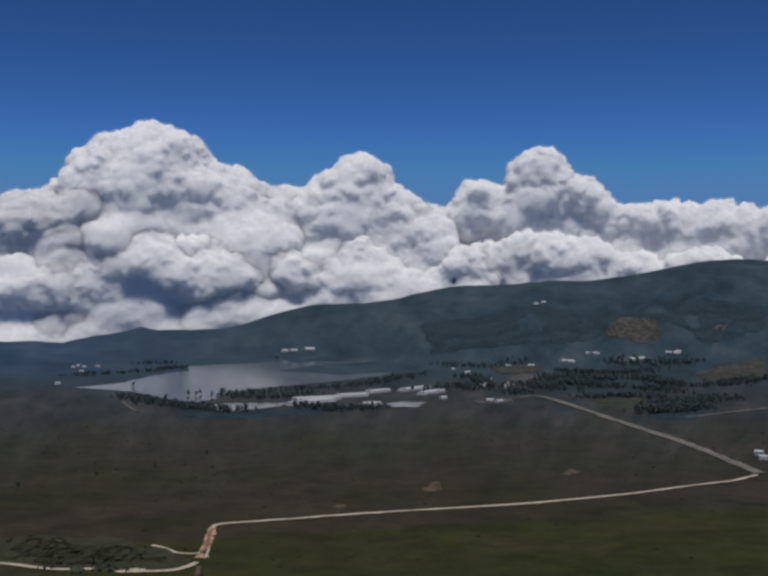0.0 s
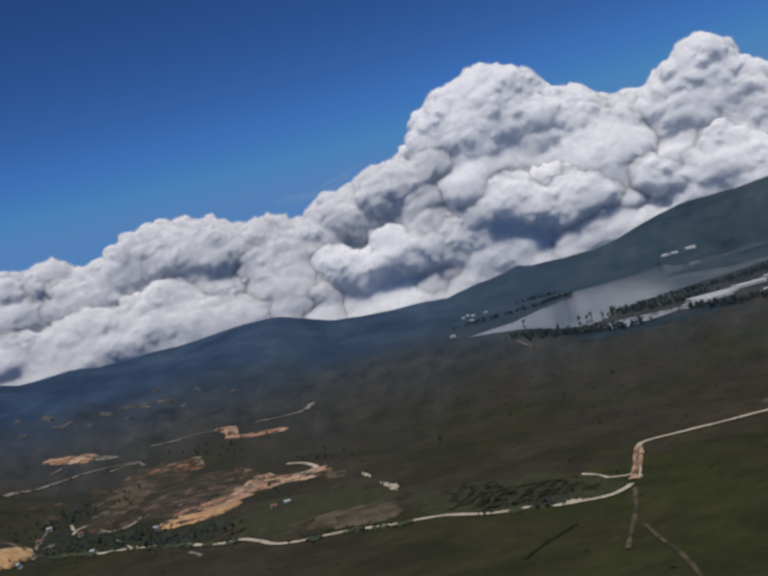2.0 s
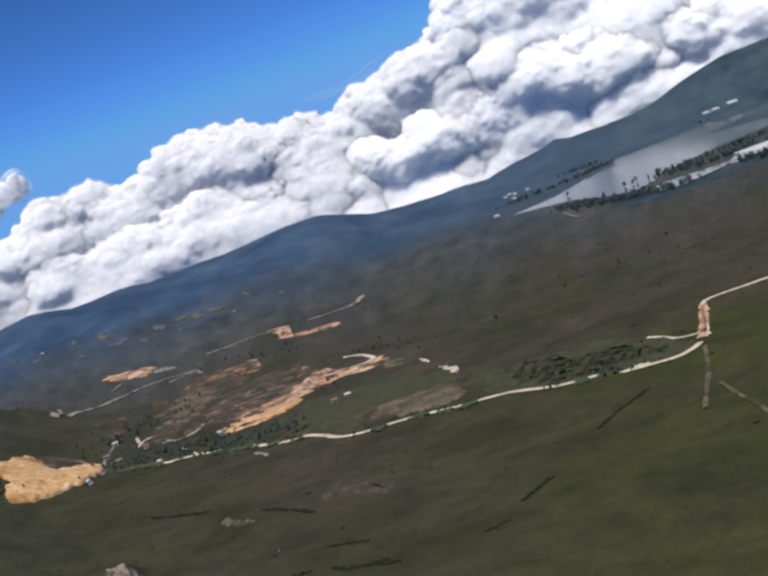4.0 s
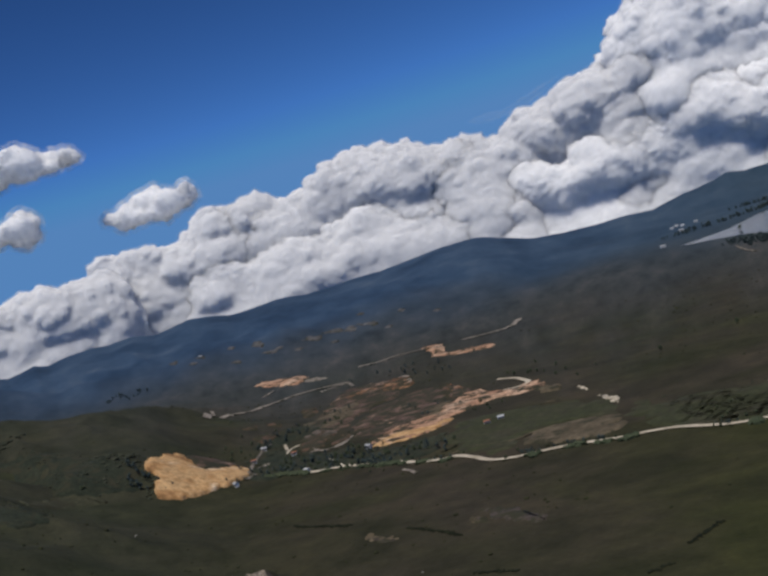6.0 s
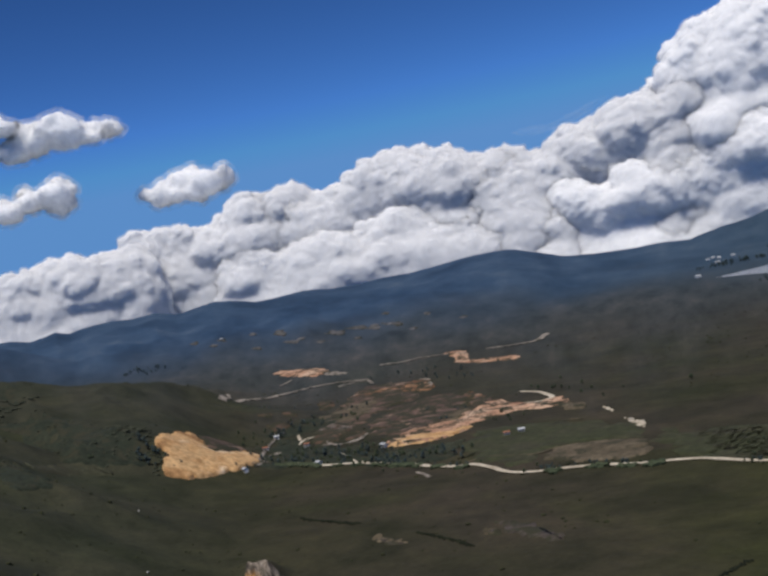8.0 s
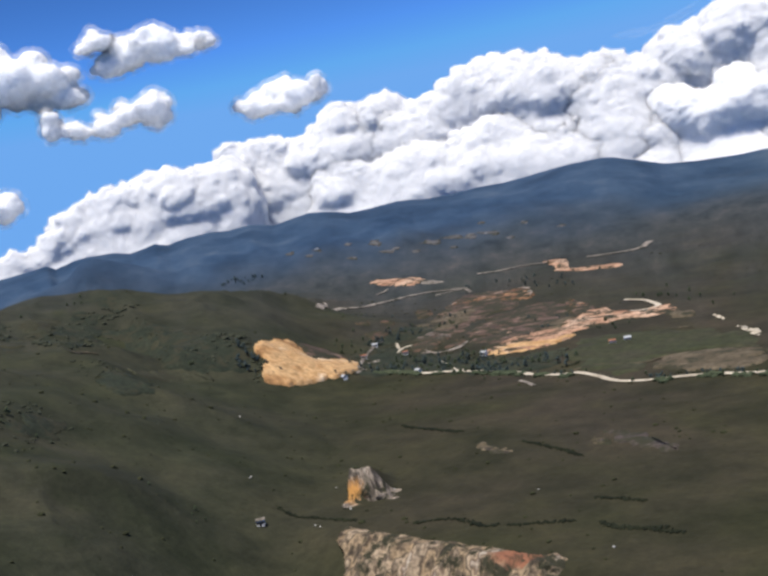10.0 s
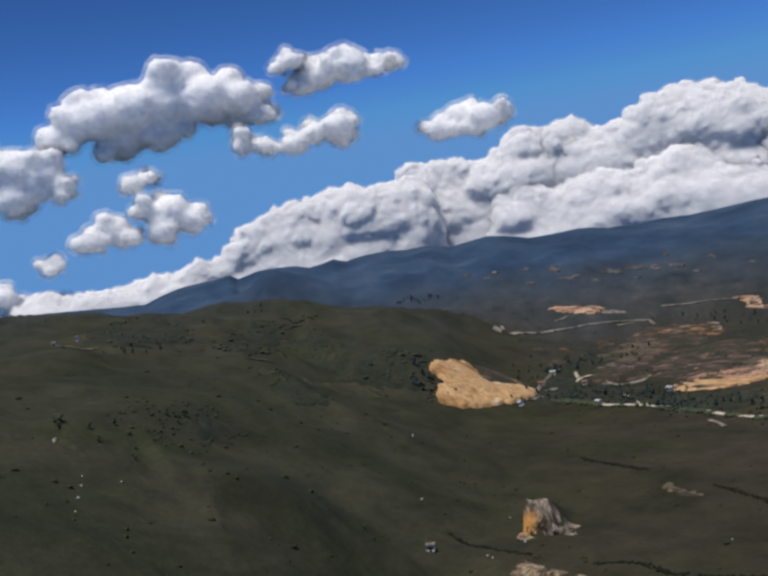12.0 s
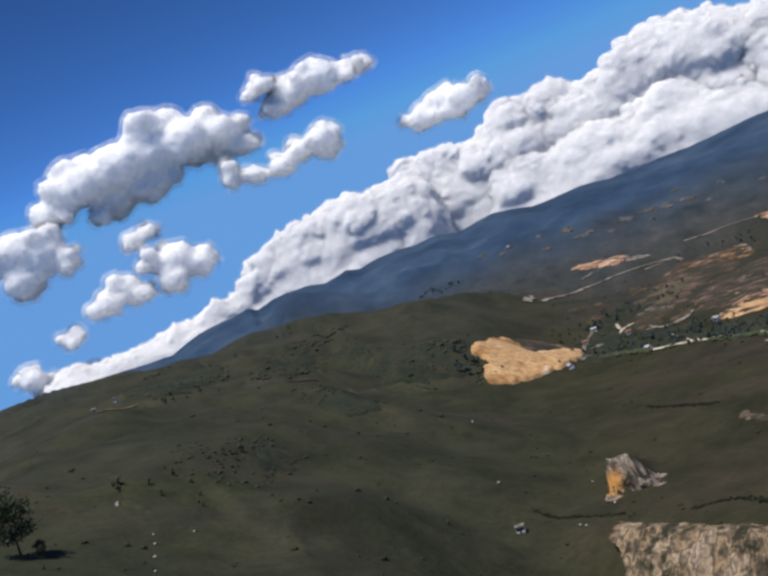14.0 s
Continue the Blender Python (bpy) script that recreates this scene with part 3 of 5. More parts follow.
def crown_pieces(rng, h, level, count):
    out = []
    for k in range(count):
        t = (k + 0.5) / count
        z = h * (0.34 + 0.58 * t)
        spread = h * 0.24 * math.sin(math.pi * min(1, 0.25 + 0.72 * t)) + 0.1
        a = rng.uniform(0, 6.283)
        r = spread * rng.uniform(0.2, 1.0)
        v, f = clump(rng, level)
        s = h * rng.uniform(0.10, 0.19)
        out.append((v * np.array([s, s, s * 0.85]) + np.array([r * math.cos(a), r * math.sin(a), z]), f))
    return out


def trunk_mesh(h, r0, rng):
    """A tapered, slightly bent trunk with a few limbs."""
    pieces = []
    limbs = [(0.0, 0.0, 0.0, 0.62 * h, r0, 0.0, 0.0)]
    for k in range(4):
        a = rng.uniform(0, 6.283)
        limbs.append((0, 0, h * rng.uniform(0.28, 0.45), h * rng.uniform(0.25, 0.38), r0 * 0.45, a, 0.75))
    for x, y, z, length, r, a, lean in limbs:
        ring, rows = 6, 4
        vs = []
        for i in range(rows):
            t = i / (rows - 1)
            out = lean * length * t + 0.04 * length * math.sin(t * 5)
            c = np.array([x + out * math.cos(a), y + out * math.sin(a), z + length * t * (1 - 0.35 * lean)])
            rr = r * (1 - 0.75 * t)
            vs += [c + np.array([rr * math.cos(q * 6.283 / ring), rr * math.sin(q * 6.283 / ring), 0]) for q in range(ring)]
        f = [[i * ring + q, i * ring + (q + 1) % ring, (i + 1) * ring + (q + 1) % ring, (i + 1) * ring + q] for i in range(rows - 1) for q in range(ring)]
        pieces.append((np.array(vs), np.array(f)))
    return pieces


def make_tree(h, seed, label):
    rng = random.Random(seed)
    base = new("tree")
    crown = joined("crown", crown_pieces(rng, h, 1, 22), M_LEAF)
    crown.parent = base
    trunk = joined("trunk", trunk_mesh(h, h * 0.022, rng), M_BARK)
    trunk.parent = base
    return tagged(base, label, "tree", "trees of the plain")


TREES = []
GROVE = random.Random(77)
WOODS = []


SINGLE = []


def grove(points, count, height, wide=0):
    """Trees along a line: single things near by, joined woods far off."""
    p = spline(points, 5.0) if len(points) > 2 else np.linspace(points[0], points[-1], 12)
    far = math.hypot(points[0][0] - MID[0], points[0][1] - MID[1])
    wide = wide or 5 + far * 0.006
    for k in range(count if far < 1400 or count < 3 else int(count * 8)):
        q = p[int(GROVE.random() * (len(p) - 1))]
        x, y = q[0] + GROVE.gauss(0, wide), q[1] + GROVE.gauss(0, wide)
        h = height * GROVE.uniform(0.55, 1.15) * (1.35 if far > 1400 else 1.0)
        z = float(ground_z(x, y))
        if (far < 1400 and len(SINGLE) < 290) or count < 3:
            SINGLE.append(1)
            src = TREES[GROVE.randrange(len(TREES))]
            copy_thing(src, Matrix.Translation((x, y, z - 0.1)) @ Matrix.Rotation(GROVE.uniform(0, 6.28), 4, "Z") @ Matrix.Scale(h / 10, 4))
        else:
            z = max(z, 15.0) if far > 1400 else z
            WOODS.append([(v + np.array([x, y, z - 0.15 * h]), f) for v, f in crown_pieces(GROVE, h, 1, 4)])


def shrub_row(points):
    """A dark line of bushes along an eroded gully."""
    rng = random.Random(int(points[0][0] * 3) & 1023)
    pieces = []
    for q in spline(points, 0.6):
        for _ in range(2):
            x, y = q[0] + rng.gauss(0, 0.7), q[1] + rng.gauss(0, 0.7)
            v, f = clump(rng, 1)
            s = rng.uniform(0.35, 0.75)
            pieces.append((v * np.array([s, s, s * 0.8]) + np.array([x, y, float(ground_z(x, y)) + 0.35 * s]), f))
    return tagged(joined("shrub_row", pieces, M_GULLY), "dark low shrubs lining a narrow gully", "shrubs", kind="stuff")


def inside(x, y, points):
    """Which of the places lie within the outline."""
    hit = np.zeros(len(x), bool)
    for (ax, ay), (bx, by) in zip(points, points[1:] + points[:1]):
        crosses = (ay > y) != (by > y)
        hit ^= crosses & (x < (bx - ax) * (y - ay) / np.where(by == ay, 1e-9, by - ay) + ax)
    return hit


def bushes(rng, x, y, height):
    """Low leafy clumps on the land, two or three to a bush."""
    pieces = []
    for px, py, pz in zip(x, y, ground_z(x, y)):
        h = height * rng.uniform(0.55, 1.2)
        for _ in range(3):
            v, f = clump(rng, 1)
            w = h * rng.uniform(0.45, 0.75)
            pieces.append((v * np.array([w, w, h * rng.uniform(0.28, 0.4)]) + np.array([px + rng.gauss(0, 0.5 * h), py + rng.gauss(0, 0.5 * h), pz + 0.14 * h]), f))
    return pieces


def thicket(points, count, height):
    """Bush that covers a piece of hillside, dense in the middle and open along its edge."""
    seed = int(abs(points[0][0] * 3 + points[0][1]))
    rng, spots = random.Random(seed), np.random.RandomState(seed)
    p = np.array(points)
    x, y = (spots.uniform(p[:, k].min() - 6, p[:, k].max() + 6, count * 8) for k in (0, 1))
    open_ground = fbm(x, y, 45, 3, 13) > spots.uniform(-0.5, 0.45, len(x))
    keep = inside(x + spots.normal(0, 5, len(x)), y + spots.normal(0, 5, len(x)), points) & open_ground
    x, y = x[keep][:count], y[keep][:count]
    return tagged(joined("thicket", bushes(rng, x, y, height), M_THICKET), "dense dark green bushes covering the slope", "shrubs", kind="stuff")


def hedge(points):
    """A short row of roadside bushes."""
    rng = random.Random(int(abs(points[0][0] * 7)))
    q = spline(points, 1.6)
    x, y = (q[:, k] + np.array([rng.gauss(0, 0.5) for _ in q]) for k in (0, 1))
    return tagged(joined("roadside_bushes", bushes(rng, x, y, 4.0), M_LEAF), "dark roadside bushes hiding the road behind", "shrubs", kind="stuff")


def box(bm, x0, x1, y0, y1, z0, z1):
    v = [bm.verts.new((x, y, z)) for z in (z0, z1) for x, y in ((x0, y0), (x1, y0), (x1, y1), (x0, y1))]
    for f in ((3, 2, 1, 0), (4, 5, 6, 7), (0, 1, 5, 4), (1, 2, 6, 5), (2, 3, 7, 6), (3, 0, 4, 7)):
        bm.faces.new([v[i] for i in f])


def gable(bm, w, d, z0, z1, over, thick):
    """A gabled roof of two thick slopes."""
    a, b = w / 2 + over, d / 2 + over
    drop = (z1 - z0) * over / (d / 2)
    for s in (-1, 1):
        low, high = (s * b, z0 - drop), (0.0, z1)
        v = [bm.verts.new((x, y, z + t)) for t in (0, thick) for x, (y, z) in ((-a, low), (a, low), (a, high), (-a, high))]
        for f in ((3, 2, 1, 0), (4, 5, 6, 7), (0, 1, 5, 4), (1, 2, 6, 5), (2, 3, 7, 6), (3, 0, 4, 7)):
            bm.faces.new([v[i] for i in (f if s < 0 else f[::-1])])


M_DARK = speckled("dark_opening", [(0.3, (0.02, 0.02, 0.022)), (0.7, (0.05, 0.05, 0.05))], 3, 0.5)
HOUSE = random.Random(5)


def house(p, width, label, roof=None):
    x, y = p
    base = new("house")
    w, d, h = width, width * HOUSE.uniform(0.55, 0.75), 2.6 + 0.05 * width
    base.matrix_basis = pose(x, y, float(max(ground_z(x, y), 15.0 if math.hypot(x, y) > 1700 else -99)) - 0.15, 0, 0, HOUSE.uniform(-35, 35))
    bm = bmesh.new()
    box(bm, -w / 2, w / 2, -d / 2, d / 2, 0, h)
    for s in (-1, 1):
        bm.faces.new([bm.verts.new(c) for c in ((s * w / 2, -d / 2 * s, h), (s * w / 2, d / 2 * s, h), (s * w / 2, 0, h + d * 0.28))])
    part("wall", bm, M_WHITE, base)
    bm = bmesh.new()
    gable(bm, w, d, h, h + d * 0.28, 0.35, 0.14)
    part("roof", bm, roof or (M_TILE if HOUSE.random() < 0.4 and math.hypot(x, y) < 1400 else M_TIN), base)
    bm = bmesh.new()
    box(bm, -0.45, 0.45, -d / 2 - 0.05, -d / 2 + 0.1, 0, 2.0)
    part("door", bm, M_DARK, base)
    for k in (-0.3, 0.3):
        bm = bmesh.new()
        box(bm, k * w - 0.5, k * w + 0.5, -d / 2 - 0.04, -d / 2 + 0.1, 1.0, 2.0)
        part("window", bm, M_DARK, base)
    return tagged(base, label, "house", "houses")


def greenhouse(points, width):
    (x0, y0), (x1, y1) = points
    length, ang = math.hypot(x1 - x0, y1 - y0), math.degrees(math.atan2(y1 - y0, x1 - x0))
    x, y = (x0 + x1) / 2, (y0 + y1) / 2
    base = new("greenhouse")
    base.matrix_basis = pose(x, y, float(ground_z(x, y)) - 0.2, 0, 0, ang)
    bays = 2
    for b in range(bays):
        o = (b - 0.5) * width * 1.02
        bm = bmesh.new()
        box(bm, -length / 2, length / 2, o - width / 2, o + width / 2, 0, 3.2)
        part("wall", bm, M_WHITE, base)
        bm = bmesh.new()
        gable(bm, length, width, 3.2, 5.4, 0.2, 0.12)
        bmesh.ops.translate(bm, verts=bm.verts[:], vec=(0, o, 0))
        part("roof", bm, M_TIN, base, "pale plastic sheet roof")
    return tagged(base, "long low white greenhouse beside the lake", "greenhouse", "greenhouses by the lake")


def boulder(p, size, seed):
    rng = random.Random(seed + 900)
    v, f = clump(rng, 2)
    x, y = p
    v = v * np.array([size, size * 0.8, size * 0.7]) + np.array([x, y, float(ground_z(x, y)) + size * 0.25])
    return tagged(mesh_object("boulder", v, f, M_STONE, smooth_faces=False), "small pale weathered boulder in dark scrub", "rock", "boulders")


def quarry(points):
    """A cut hillside: fans and runnels of sand down the slope, a worn rim above."""
    bm = draped(points, 2.6, 2.6, 0, 12)
    co = np.array([v.co[:] for v in bm.verts])
    across, down = co[:, 0] * 0.731 + co[:, 1] * 0.682, co[:, 0] * -0.682 + co[:, 1] * 0.731
    runnels = np.abs(fbm(across + 0.25 * down, down * 0.22, 15, 4, 3)) * 2.2
    fans = fbm(across, down * 0.5, 34, 3, 9) * 2.6
    for v, h in zip(bm.verts, 1.2 + runnels + np.maximum(fans, -1)):
        v.co.z += -1.2 if v.is_boundary else h
    return tagged(part("quarry_face", bm, M_SAND, None, "", True), "bright orange sandy quarry face cut into the hill's foot", "quarry")


def rock_face(ax, ay, ex, ey, deep, slant, label, mat, rib=5.0, wide=9.0):
    """Ribbed rock breaking out of a bank: crest line, run of the face, slant of its left edge."""
    length = math.hypot(ex - ax, ey - ay)
    ux, uy = (ex - ax) / length, (ey - ay) / length
    nu, nv = int(length / 0.5), int((deep + 3) / 0.5)
    s, d = np.meshgrid(np.linspace(0, 1, nu) * length, np.linspace(-1.5, deep + 1.5, nv), indexing="ij")
    x, y = ax + ux * s + uy * d, ay + uy * s - ux * d
    left = (s - slant * np.maximum(d, 0)) / 4.0
    inside = np.minimum(np.minimum(left, (length - s) / 5.0), np.minimum((d + 1.5) / 1.5, (deep - d) / 5.0))
    ragged = np.clip(inside + 2.2 * fbm(s, d, 7, 4, 71) - 0.1, -0.6, 1)
    ribs = (1 - np.abs(fbm(s - 0.35 * d, d * 0.25, wide, 3, 16)) * 2.6) * rib
    knobs = fbm(s, d, 3.2, 4, 17) * 1.5
    z = ground_z(x, y) + np.where(ragged > 0, ragged * (0.4 + np.maximum(ribs, 0) * smooth(d / 5.0) * 0.55 + knobs), ragged * 1.8 - 0.2)
    # ribs also lean out of the face
    out = np.maximum(ribs, 0) * np.clip(ragged, 0, 1) * smooth(d / 4.0) * 0.8
    x, y = x + uy * out, y - ux * out
    i, j = np.meshgrid(np.arange(nu - 1), np.arange(nv - 1), indexing="ij")
    f = np.stack([i * nv + j, i * nv + j + 1, (i + 1) * nv + j + 1, (i + 1) * nv + j], -1).reshape(-1, 4)
    ob = mesh_object("rock_outcrop", np.stack([x, y, z], -1).reshape(-1, 3), f, mat, smooth_faces=False)
    streaks = ob.data.attributes.new("lie", "FLOAT_VECTOR", "POINT")
    streaks.data.foreach_set("vector", np.stack([s - 0.35 * d, d * 0.5, 0 * s], -1).astype(np.float32).ravel())
    return tagged(ob, label, "rock")


def big_tree(p, h):
    """A near tree with single leaves."""
    rng = random.Random(int(h))
    x, y = p
    base = new("tree")
    base.matrix_basis = pose(x, y, float(ground_z(x, y)) - 0.1)
    joined("trunk", trunk_mesh(h, h * 0.02, rng), M_BARK).parent = base
    vs, fs = [], []
    for k in range(34):
        t = rng.random()
        a, r = rng.uniform(0, 6.283), h * 0.34 * math.sin(math.pi * (0.18 + 0.75 * t)) * rng.uniform(0.35, 1.0)
        c = np.array([r * math.cos(a), r * math.sin(a), h * (0.28 + 0.66 * t)])
        for _ in range(85):
            q = c + np.array([rng.gauss(0, 1) for _ in range(3)]) * h * np.array([0.055, 0.055, 0.045])
            e1, e2 = (np.array([rng.gauss(0, 1) for _ in range(3)]) * h * 0.013 for _ in range(2))
            n = len(vs)
            vs += [q - e1, q + e2, q + e1, q - e2]
            fs.append([n, n + 1, n + 2, n + 3])
    mesh_object("crown", np.array(vs), np.array(fs), M_LEAF, base, smooth_faces=False)
    return tagged(base, "dark leafy tree standing on the hillside", "tree", "trees of the hill")


for i, text in enumerate(("dark green bushy tree on the plain", "slender dark tree among scrub", "round-crowned dark tree by the road", "ragged dark tree among fields")):
    TREES.append(make_tree(10, 300 + i, text))
for i, (tx, ty) in enumerate(((-210, 1010), (-250, 960), (-300, 905), (-175, 1090))):
    TREES[i].matrix_basis = pose(tx, ty, float(ground_z(tx, ty)) - 0.1) @ Matrix.Scale(0.5, 4)


# ---- roads and tracks ----
strip("road", 4.2, M_ROAD, [(-552.9, 698.2), (-529.9, 694.4), (-494.0, 679.8), (-476.6, 678.3), (-445.9, 673.1), (-415.9, 666.2), (-393.2, 654.1), (-371.1, 647.5), (-363.5, 652.0), (-344.5, 639.3), (-324.8, 623.3), (-309.1, 620.9), (-298.6, 623.4), (-285.8, 626.6), (-269.7, 627.6), (-250.1, 624.5), (-217.4, 627.4), (-190.6, 615.9), (-176.3, 612.1), (-163.3, 613.8), (-147.5, 612.6), (-132.1, 611.5), (-146.6, 607.0), (-120.1, 609.3), (-110.6, 618.0), (-107.0, 629.2)], "pale dirt road winding past the village")
strip("road", 4.6, M_ROAD, [(-103.9, 641.7), (-108.9, 683.0), (-112.8, 723.4), (-111.3, 743.7), (-88.2, 754.3), (-49.0, 767.6), (-4.9, 788.0), (41.3, 803.9), (97.0, 822.7), (157.0, 851.3), (223, 888), (286, 928), (324, 961)], "bright dirt road along the pasture edge")
strip("road", 6.5, M_ORANGE, [(-106.4, 639.1), (-106.7, 654.9), (-109.3, 685.9), (-113.2, 730.0)], "orange earth track joining two dirt roads")
strip("road", 12, M_GRAVEL, [(331, 968), (316, 1156), (283, 1340), (247, 1704), (205, 1704)], "wide grey gravel road running down from the town")
strip("road", 7, M_GRAVEL, [(374, 1378), (414, 1401), (467, 1449), (521, 1496)], "pale straight road at the wood's edge")
strip("track", 3.0, M_ROAD, [(-141.2, 675.7), (-132.9, 668.6), (-122.9, 654.9), (-113.7, 652.2), (-108.8, 653.5)], "short pale track above the road")
strip("track", 2.6, M_DUN, [(-103.7, 618.3), (-97.9, 570.6), (-96.2, 535.7), (-94.4, 504.7)], "faint worn track across pasture")
strip("track", 2.4, M_DUN, [(-90.2, 540.2), (-81.5, 515.7), (-71.4, 491.1), (-64.2, 468.4), (-57.5, 440.1), (-52.1, 408.8)], "faint curving track through dull grass")
strip("track", 8, M_PALE, [(-738, 870), (-777, 933), (-789, 976), (-783, 1002), (-795, 1054), (-792, 1079), (-764, 1098), (-718, 1099)], "washed-out track on the village slope")
strip("track", 4, M_PALE, [(-808, 961), (-746, 891)], "short side track on the village slope")
strip("track", 10, M_PALE, [(-773, 1210), (-742, 1218), (-727, 1240), (-694, 1242)], "pale track climbing to the bare terrace")
strip("track", 10, M_PALE, [(-645, 1250), (-611, 1259), (-589, 1275), (-600, 1329)], "pale track on the upper slope")
strip("track", 5, M_ROAD, [(-452, 921), (-429, 907), (-407, 882), (-410, 867), (-434, 865)], "pale loop of track above the orange cutting")
strip("lane", 2.6, M_ROAD, [(-500.3, 711.2), (-484.5, 697.9), (-464.8, 677.3)], "narrow white village lane")
strip("lane", 3, M_ROAD, [(-464.8, 677.3), (-459.6, 679.6)], "narrow white village lane")
strip("lane", 2.6, M_ROAD, [(-577, 762), (-585, 779), (-588, 790), (-585, 797)], "narrow white village lane")
strip("lane", 3, M_ROAD, [(-585, 779), (-606, 804)], "narrow white village lane")
strip("lane", 2.6, M_PALE, [(-550, 760), (-528, 756), (-521, 762), (-525, 781)], "washed-out village lane between houses")
strip("lane", 2.6, M_PALE, [(-564.1, 696.2), (-573, 723), (-579, 743)], "washed-out village lane between houses")
strip("lane", 3, M_PALE, [(-556.1, 656.7), (-555.3, 666.2), (-561.2, 700.7), (-551.1, 698.9)], "washed-out village lane between houses")
strip("track", 2.6, M_DUN, [(-357.0, 762.6), (-351.8, 776.2), (-339.9, 777.4)], "faint loop track on the grassy bank")
strip("track", 2.4, M_DUN, [(-369.2, 656.9), (-364.3, 667.3), (-354.8, 668.1), (-328.5, 666.7), (-321.3, 679.4), (-309.0, 687.7)], "faint field track below the village")
strip("lane", 3, M_PALE, [(-611, 847), (-583, 808), (-558, 776), (-536, 756), (-528, 756), (-526, 774), (-532, 796)], "pale loop of lane round a village garden")
strip("lane", 3, M_PALE, [(-558, 682), (-574, 712), (-591, 740), (-613, 780), (-623, 807)], "washed-out lane beside the quarry")
strip("lane", 3, M_PALE, [(-550, 674), (-562, 705), (-576, 738)], "washed-out lane beside the quarry")
strip("track", 4, M_PALE, [(-740, 1066), (-732, 1080), (-718, 1092), (-690, 1059)], "pale track across the red slope")
strip("track", 4, M_PALE, [(-853, 1108), (-863, 1137), (-870, 1154)], "short pale track on the upper slope")
strip("track", 5, M_PALE, [(-671, 991), (-667, 1011), (-643, 1018), (-620, 1026), (-628, 1049), (-616, 1049), (-592, 1011), (-588, 992)], "pale track ending in a loop on the red slope")
strip("track", 3, M_PALE, [(-396, 640), (-388, 634), (-378, 624)], "short pale scrape below the road")
strip("track", 4, M_PALE, [(-380, 1607), (-347, 1508), (-323, 1454)], "pinkish track on the lake shore")
strip("track", 3.5, M_DUN, [(-732.1, 427.4), (-664.9, 405.2), (-657.4, 416.7)], "pale track on the hill top")
strip("track", 2.5, M_DUN, [(-612.0, 491.5), (-633.7, 515.9), (-633.7, 527.4)], "pale track end above the gully")

# ---- bare earth and fields ----
patch("earth_cutting", M_ORANGE, [(-472.5, 724.8), (-491, 772), (-495, 804), (-471, 810), (-471, 842), (-468, 859), (-473, 887), (-456, 893), (-434, 874), (-412, 872), (-407, 886), (-381, 847), (-387, 842), (-422, 839), (-431, 814), (-431.6, 785.1), (-431.1, 756.9), (-436.6, 734.1), (-455.4, 728.7)], "long orange earth cutting with loose heaps")
patch("bare_terrace", M_SAND, [(-469.6, 725.4), (-475.6, 752.9), (-462.1, 762.3), (-445.6, 769.4), (-444, 789), (-434, 791), (-431.1, 756.9), (-436.6, 734.1), (-454.5, 727.2)], "pale sandy strip along the orange cutting")
patch("bare_terrace", M_RED, [(-672, 984), (-663, 1001), (-655, 1026), (-632, 1037), (-635, 1061), (-606, 1041), (-578, 988), (-593, 978), (-632, 987), (-641, 970)], "red bare earth terrace with a pale end")
patch("bare_patch", M_ORANGE, [(-631, 1052), (-609, 1042), (-582, 989), (-600, 1006)], "pale orange scrape at the terrace end")
patch("bare_patch", M_DULLRED, [(-538, 850), (-533, 863), (-493, 813), (-498, 794)], "red gullied earth between the houses")
patch("bare_terrace", M_ORANGE, [(-534, 903), (-520, 910), (-501, 911), (-494, 899), (-515, 896), (-524, 887)], "pale strip of washed soil")
patch("bare_patch", M_RED, [(-528, 960), (-496, 929), (-473, 899), (-495, 910)], "reddish scrape above the cutting")
patch("bare_terrace", M_ORANGE, [(-939, 1208), (-945, 1229), (-920, 1239), (-885, 1240), (-843, 1197), (-845, 1176), (-893, 1189)], "red earth terrace high on the slope")
patch("bare_patch", M_PALE, [(-862, 1201), (-847, 1206), (-799, 1173), (-819, 1170)], "grey washed soil at the terrace foot")
patch("bare_terrace", M_ORANGE, [(-708, 1262), (-677, 1256), (-637, 1184), (-621, 1163), (-634, 1153)], "pale orange terrace with a heap on it")
patch("bare_terrace", M_ORANGE, [(-639, 1174), (-606, 1157), (-585, 1164), (-561, 1157), (-555, 1135), (-596, 1137), (-619, 1147)], "pale bare terrace on the upper slope")
patch("bare_patch", M_DULLRED, [(-599, 816), (-613, 854), (-592, 854), (-563, 822), (-560, 798), (-545, 759), (-567, 773)], "dark red eroded ground among houses")
patch("bare_patch", M_DUN, [(-641, 884), (-647, 939), (-624, 955), (-588, 914), (-587, 861), (-604, 849)], "dull red eroded slope")
patch("bare_patch", M_DUN, [(-491, 834), (-482, 864), (-472, 866), (-462, 841), (-467, 810)], "dull reddish eroded slope")
patch("bare_patch", M_ROAD, [(-307.8, 767.6), (-291.1, 752.5), (-277.6, 726.3), (-291.1, 737.7)], "white bare patch beside the bank")
patch("bare_patch", M_ROAD, [(-342.2, 820.7), (-329.5, 809.1), (-326.1, 797.2), (-335.9, 807.1)], "white bare patch on the bank")
patch("bare_patch", M_DUN, [(-391, 852), (-364, 841), (-354.7, 821.5), (-372, 822)], "pale stony ground at the road bend")
